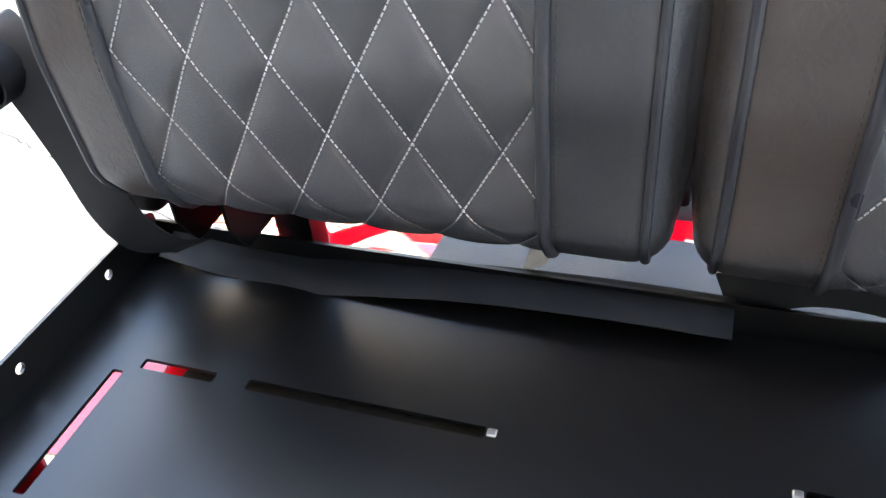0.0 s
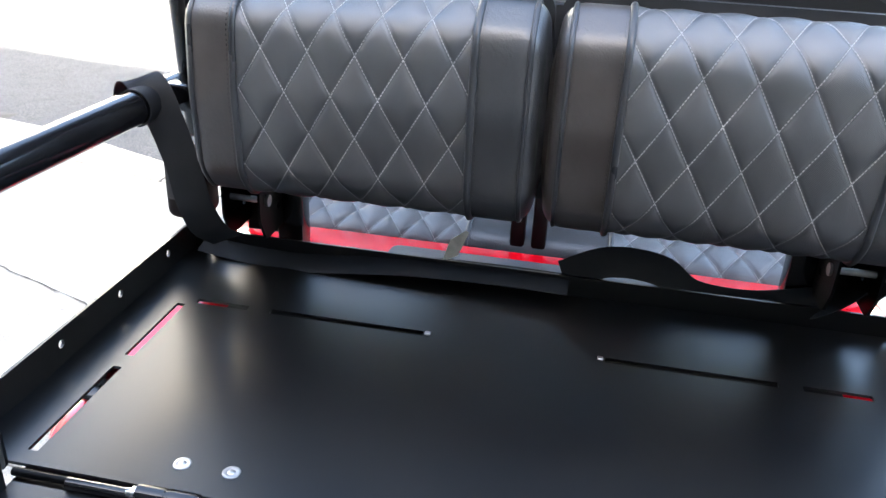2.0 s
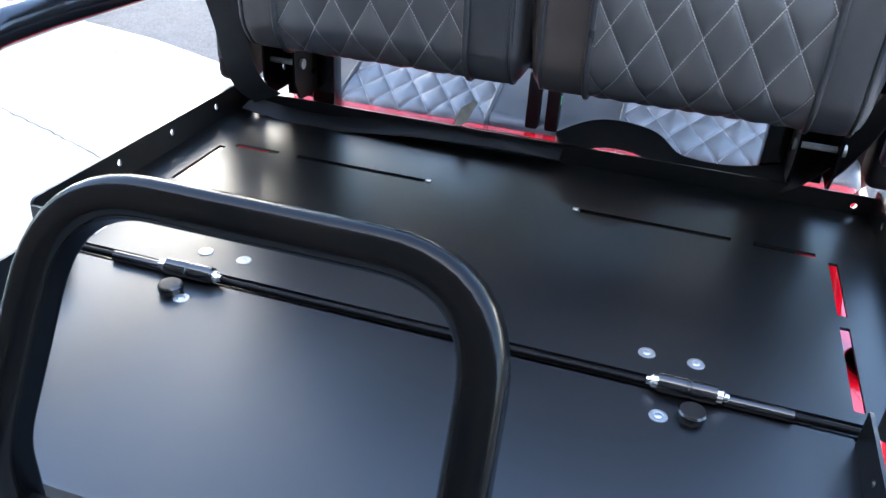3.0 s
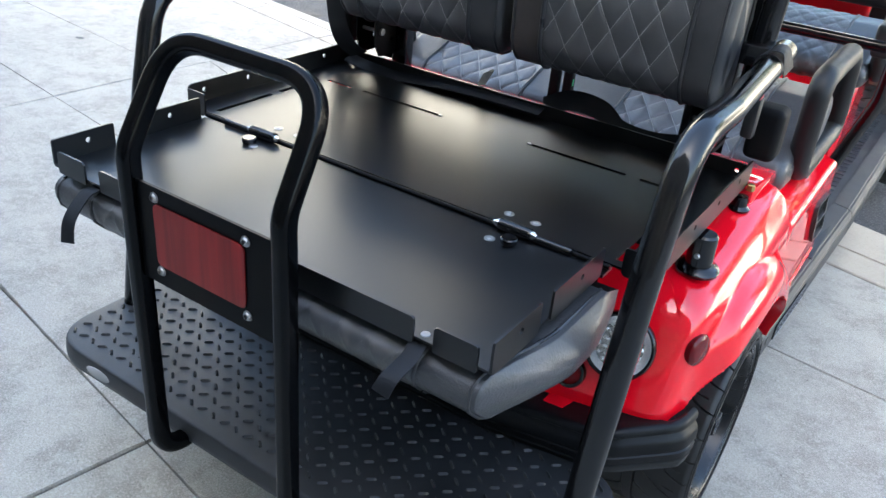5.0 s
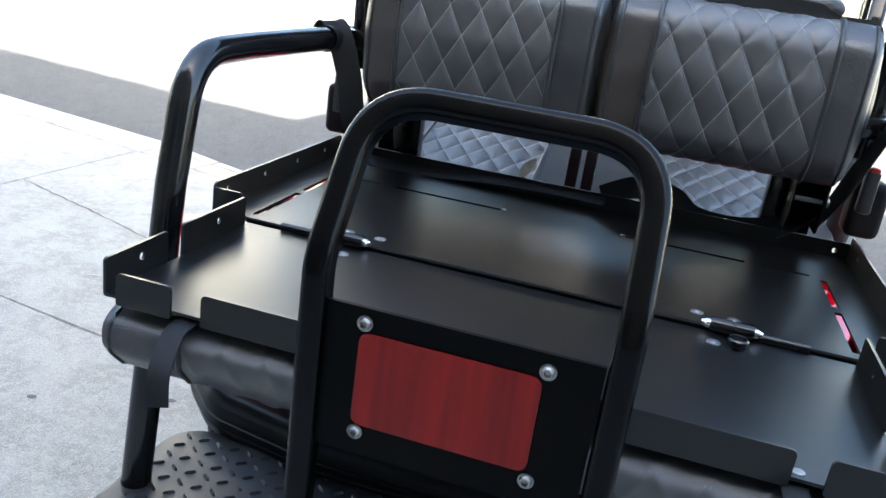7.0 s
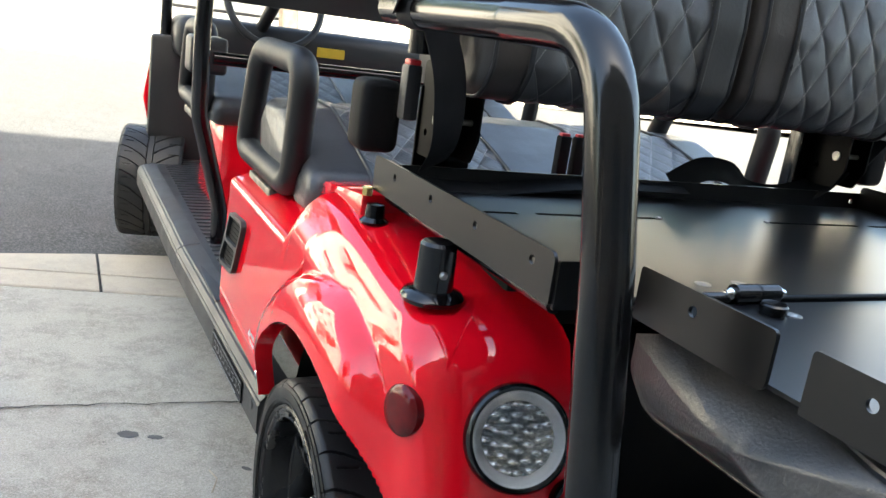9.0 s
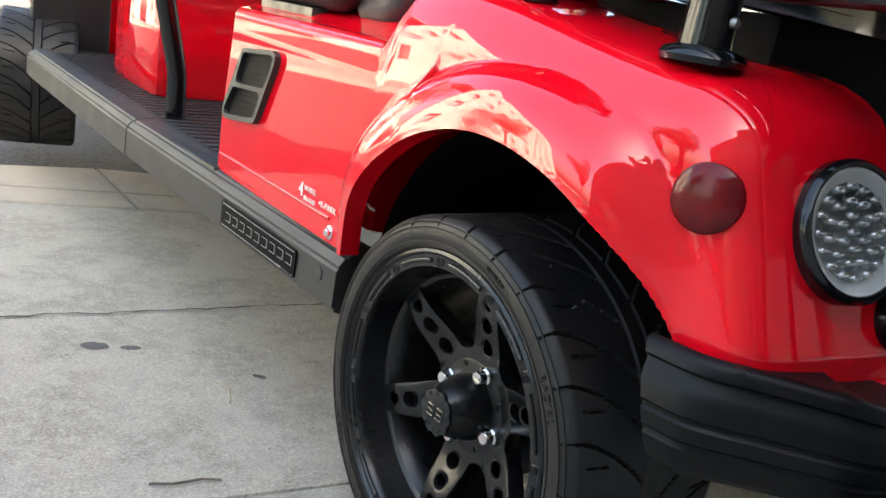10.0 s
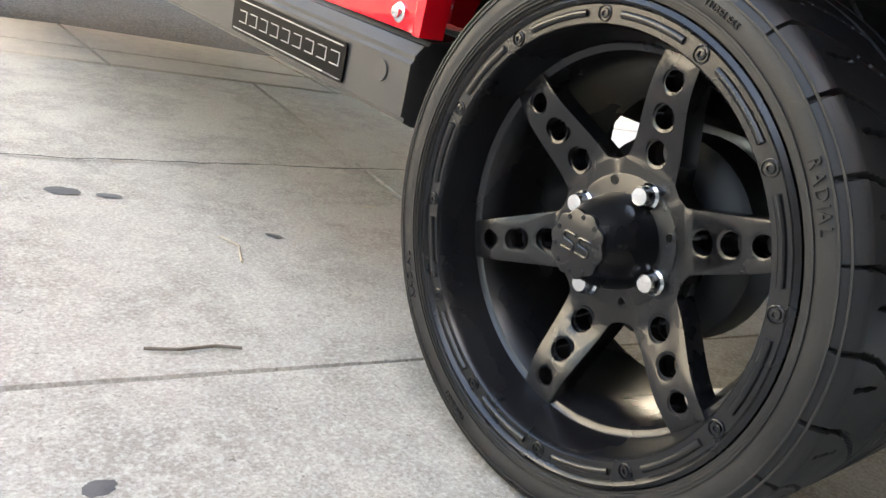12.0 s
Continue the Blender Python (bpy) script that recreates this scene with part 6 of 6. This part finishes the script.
ring = [Vector((-0.25 + 0.18 * math.cos(a), 2.62 + 0.08 * math.sin(a), 1.04 + 0.16 * math.sin(a))) for a in (2 * math.pi * k / 40 for k in range(40))]
wheel_rim = part("steering_wheel", add_sweep(bmesh.new(), ring, circle(0.014, 10), closed=True), PLASTIC, cart, "black steering wheel")
part("column", tube([(-0.25, 2.62, 1.04), (-0.25, 2.9, 0.9)], 0.025), PLASTIC, wheel_rim)

# ---- belts, tag, decal ----
for S in (-1, 1):
    if S < 0:
        line = [(-0.575, 0.47, 1.03), (-0.560, 0.462, 1.068), (-0.536, 0.456, 1.066), (-0.512, 0.452, 1.02), (-0.490, 0.448, 0.96), (-0.480, 0.452, 0.90), (-0.472, 0.475, 0.85), (-0.466, 0.52, 0.815)]
        turn = [(0.4, 1, 0), (0.5, 1, 0), (0.7, 0.7, 0.2), (1, 0.2, 0.3), (1, 0.1, 0.3), (1, 0.1, 0.35), (1, 0.3, 0.2), (1, 0.5, 0.2)]
    else:
        line = [(0.572, 0.47, 1.03), (0.560, 0.462, 1.068), (0.536, 0.458, 1.066), (0.516, 0.468, 1.02), (0.503, 0.500, 0.965), (0.492, 0.525, 0.915), (0.478, 0.545, 0.868), (0.466, 0.555, 0.835)]
        turn = [(0.1, 1, 0), (0, 1, 0), (0, 1, 0.1), (-0.1, 1, 0.3), (-0.2, 1, 0.4), (-0.2, 1, 0.4), (-0.1, 1, 0.3), (0.1, 1, 0.2)]
    part("seat_belt", ribbon(line, 0.052, turn), FABRIC, cart, "black webbing seat belt hanging over the side rail")
    tip = Vector((-0.338, -0.418, 0.690)) if S < 0 else Vector((0.344, -0.418, 0.722))
    part("flap_strap", ribbon([(S * 0.350, -0.318, 0.7655), (S * 0.351, -0.348, 0.7640), (S * 0.353, -0.368, 0.756), Vector((S * 0.353, -0.375, 0.750)).lerp(tip, 0.5) + Vector((0, -0.008, 0.006)), tip], 0.027, [(1, 0, 0), (1, 0, 0), (1, 0.1, 0), (1, 0.2, 0.05), (1, 0.25, 0)], 0.002), FABRIC, flap, "black pull strap at the flap edge")
part("lap_belt", ribbon([(-0.52, 0.545, 0.792), (-0.44, 0.540, 0.783), (-0.36, 0.536, 0.780), (-0.28, 0.540, 0.788), (-0.18, 0.545, 0.796), (-0.05, 0.548, 0.799), (0.06, 0.548, 0.798)], 0.042, [(0, 0.8, 0.30), (0, 0.8, 0.28), (0, 0.8, 0.26), (0, 0.8, 0.30), (0, 0.8, 0.30), (0, 0.8, 0.30), (0, 0.8, 0.30)]), FABRIC, cart, "loose black lap belt lying over the deck edge")
part("lap_belt", ribbon([(0.05, 0.572, 0.800), (0.115, 0.572, 0.832), (0.19, 0.574, 0.828), (0.24, 0.572, 0.796), (0.32, 0.572, 0.790), (0.395, 0.570, 0.806), (0.445, 0.56, 0.828), (0.470, 0.552, 0.850)], 0.046, [(0, 0.4, 0.9), (0, 0.4, 0.9), (0.1, 0.4, 0.9), (0, 0.4, 0.9), (0, 0.4, 0.9), (0.1, 0.4, 0.8), (0.4, 0.8, 0.2), (0.5, 0.8, 0)]), FABRIC, cart, "loose black lap belt lying over the deck edge")
part("tag", plate([(-0.136, 0.800), (-0.112, 0.812), (-0.098, 0.848), (-0.104, 0.850), (-0.126, 0.834)], [], 0.0006, lambda u, v, w: (u, 0.566 + w + (v - 0.8) * 0.3, v)), PAPER, cart, "small pale paper tag", smooth=False)


def side_text(text, size, y, z, name):
    def place(s):
        zz = z
        return Matrix(((0, 0, -1, -0.6445), (-1, 0, 0, y - s), (0, 1, 0, zz), (0, 0, 0, 1)))
    letters(text, size, place, WHITE, cart, name, 0.7, 0.0003)


side_text("4", 0.031, 0.887, 0.390, "decal")
side_text("WHEEL", 0.0112, 0.869, 0.4015, "decal")
side_text("BRAKES", 0.0098, 0.868, 0.3865, "decal")
side_text("+E-PARK", 0.0128, 0.820, 0.3905, "decal")

for S in (-1, 1):
    washer = part("panel_bolt", lathe([(0.004, 0.0105), (-S * -0.0022, 0.0105), (-S * -0.0030, 0.0095), (-S * -0.0030, 0.0)], (S * 0.642, 0.779, 0.361), "x", 24), CHROME, cart, "chrome panel bolt with washer")
    part("bolt_head", lathe([(0.0, 0.0062), (S * 0.0045, 0.0062), (S * 0.0060, 0.0048), (S * 0.0066, 0.0)], (S * 0.6445, 0.779, 0.361), "x", 16), CHROME, washer)
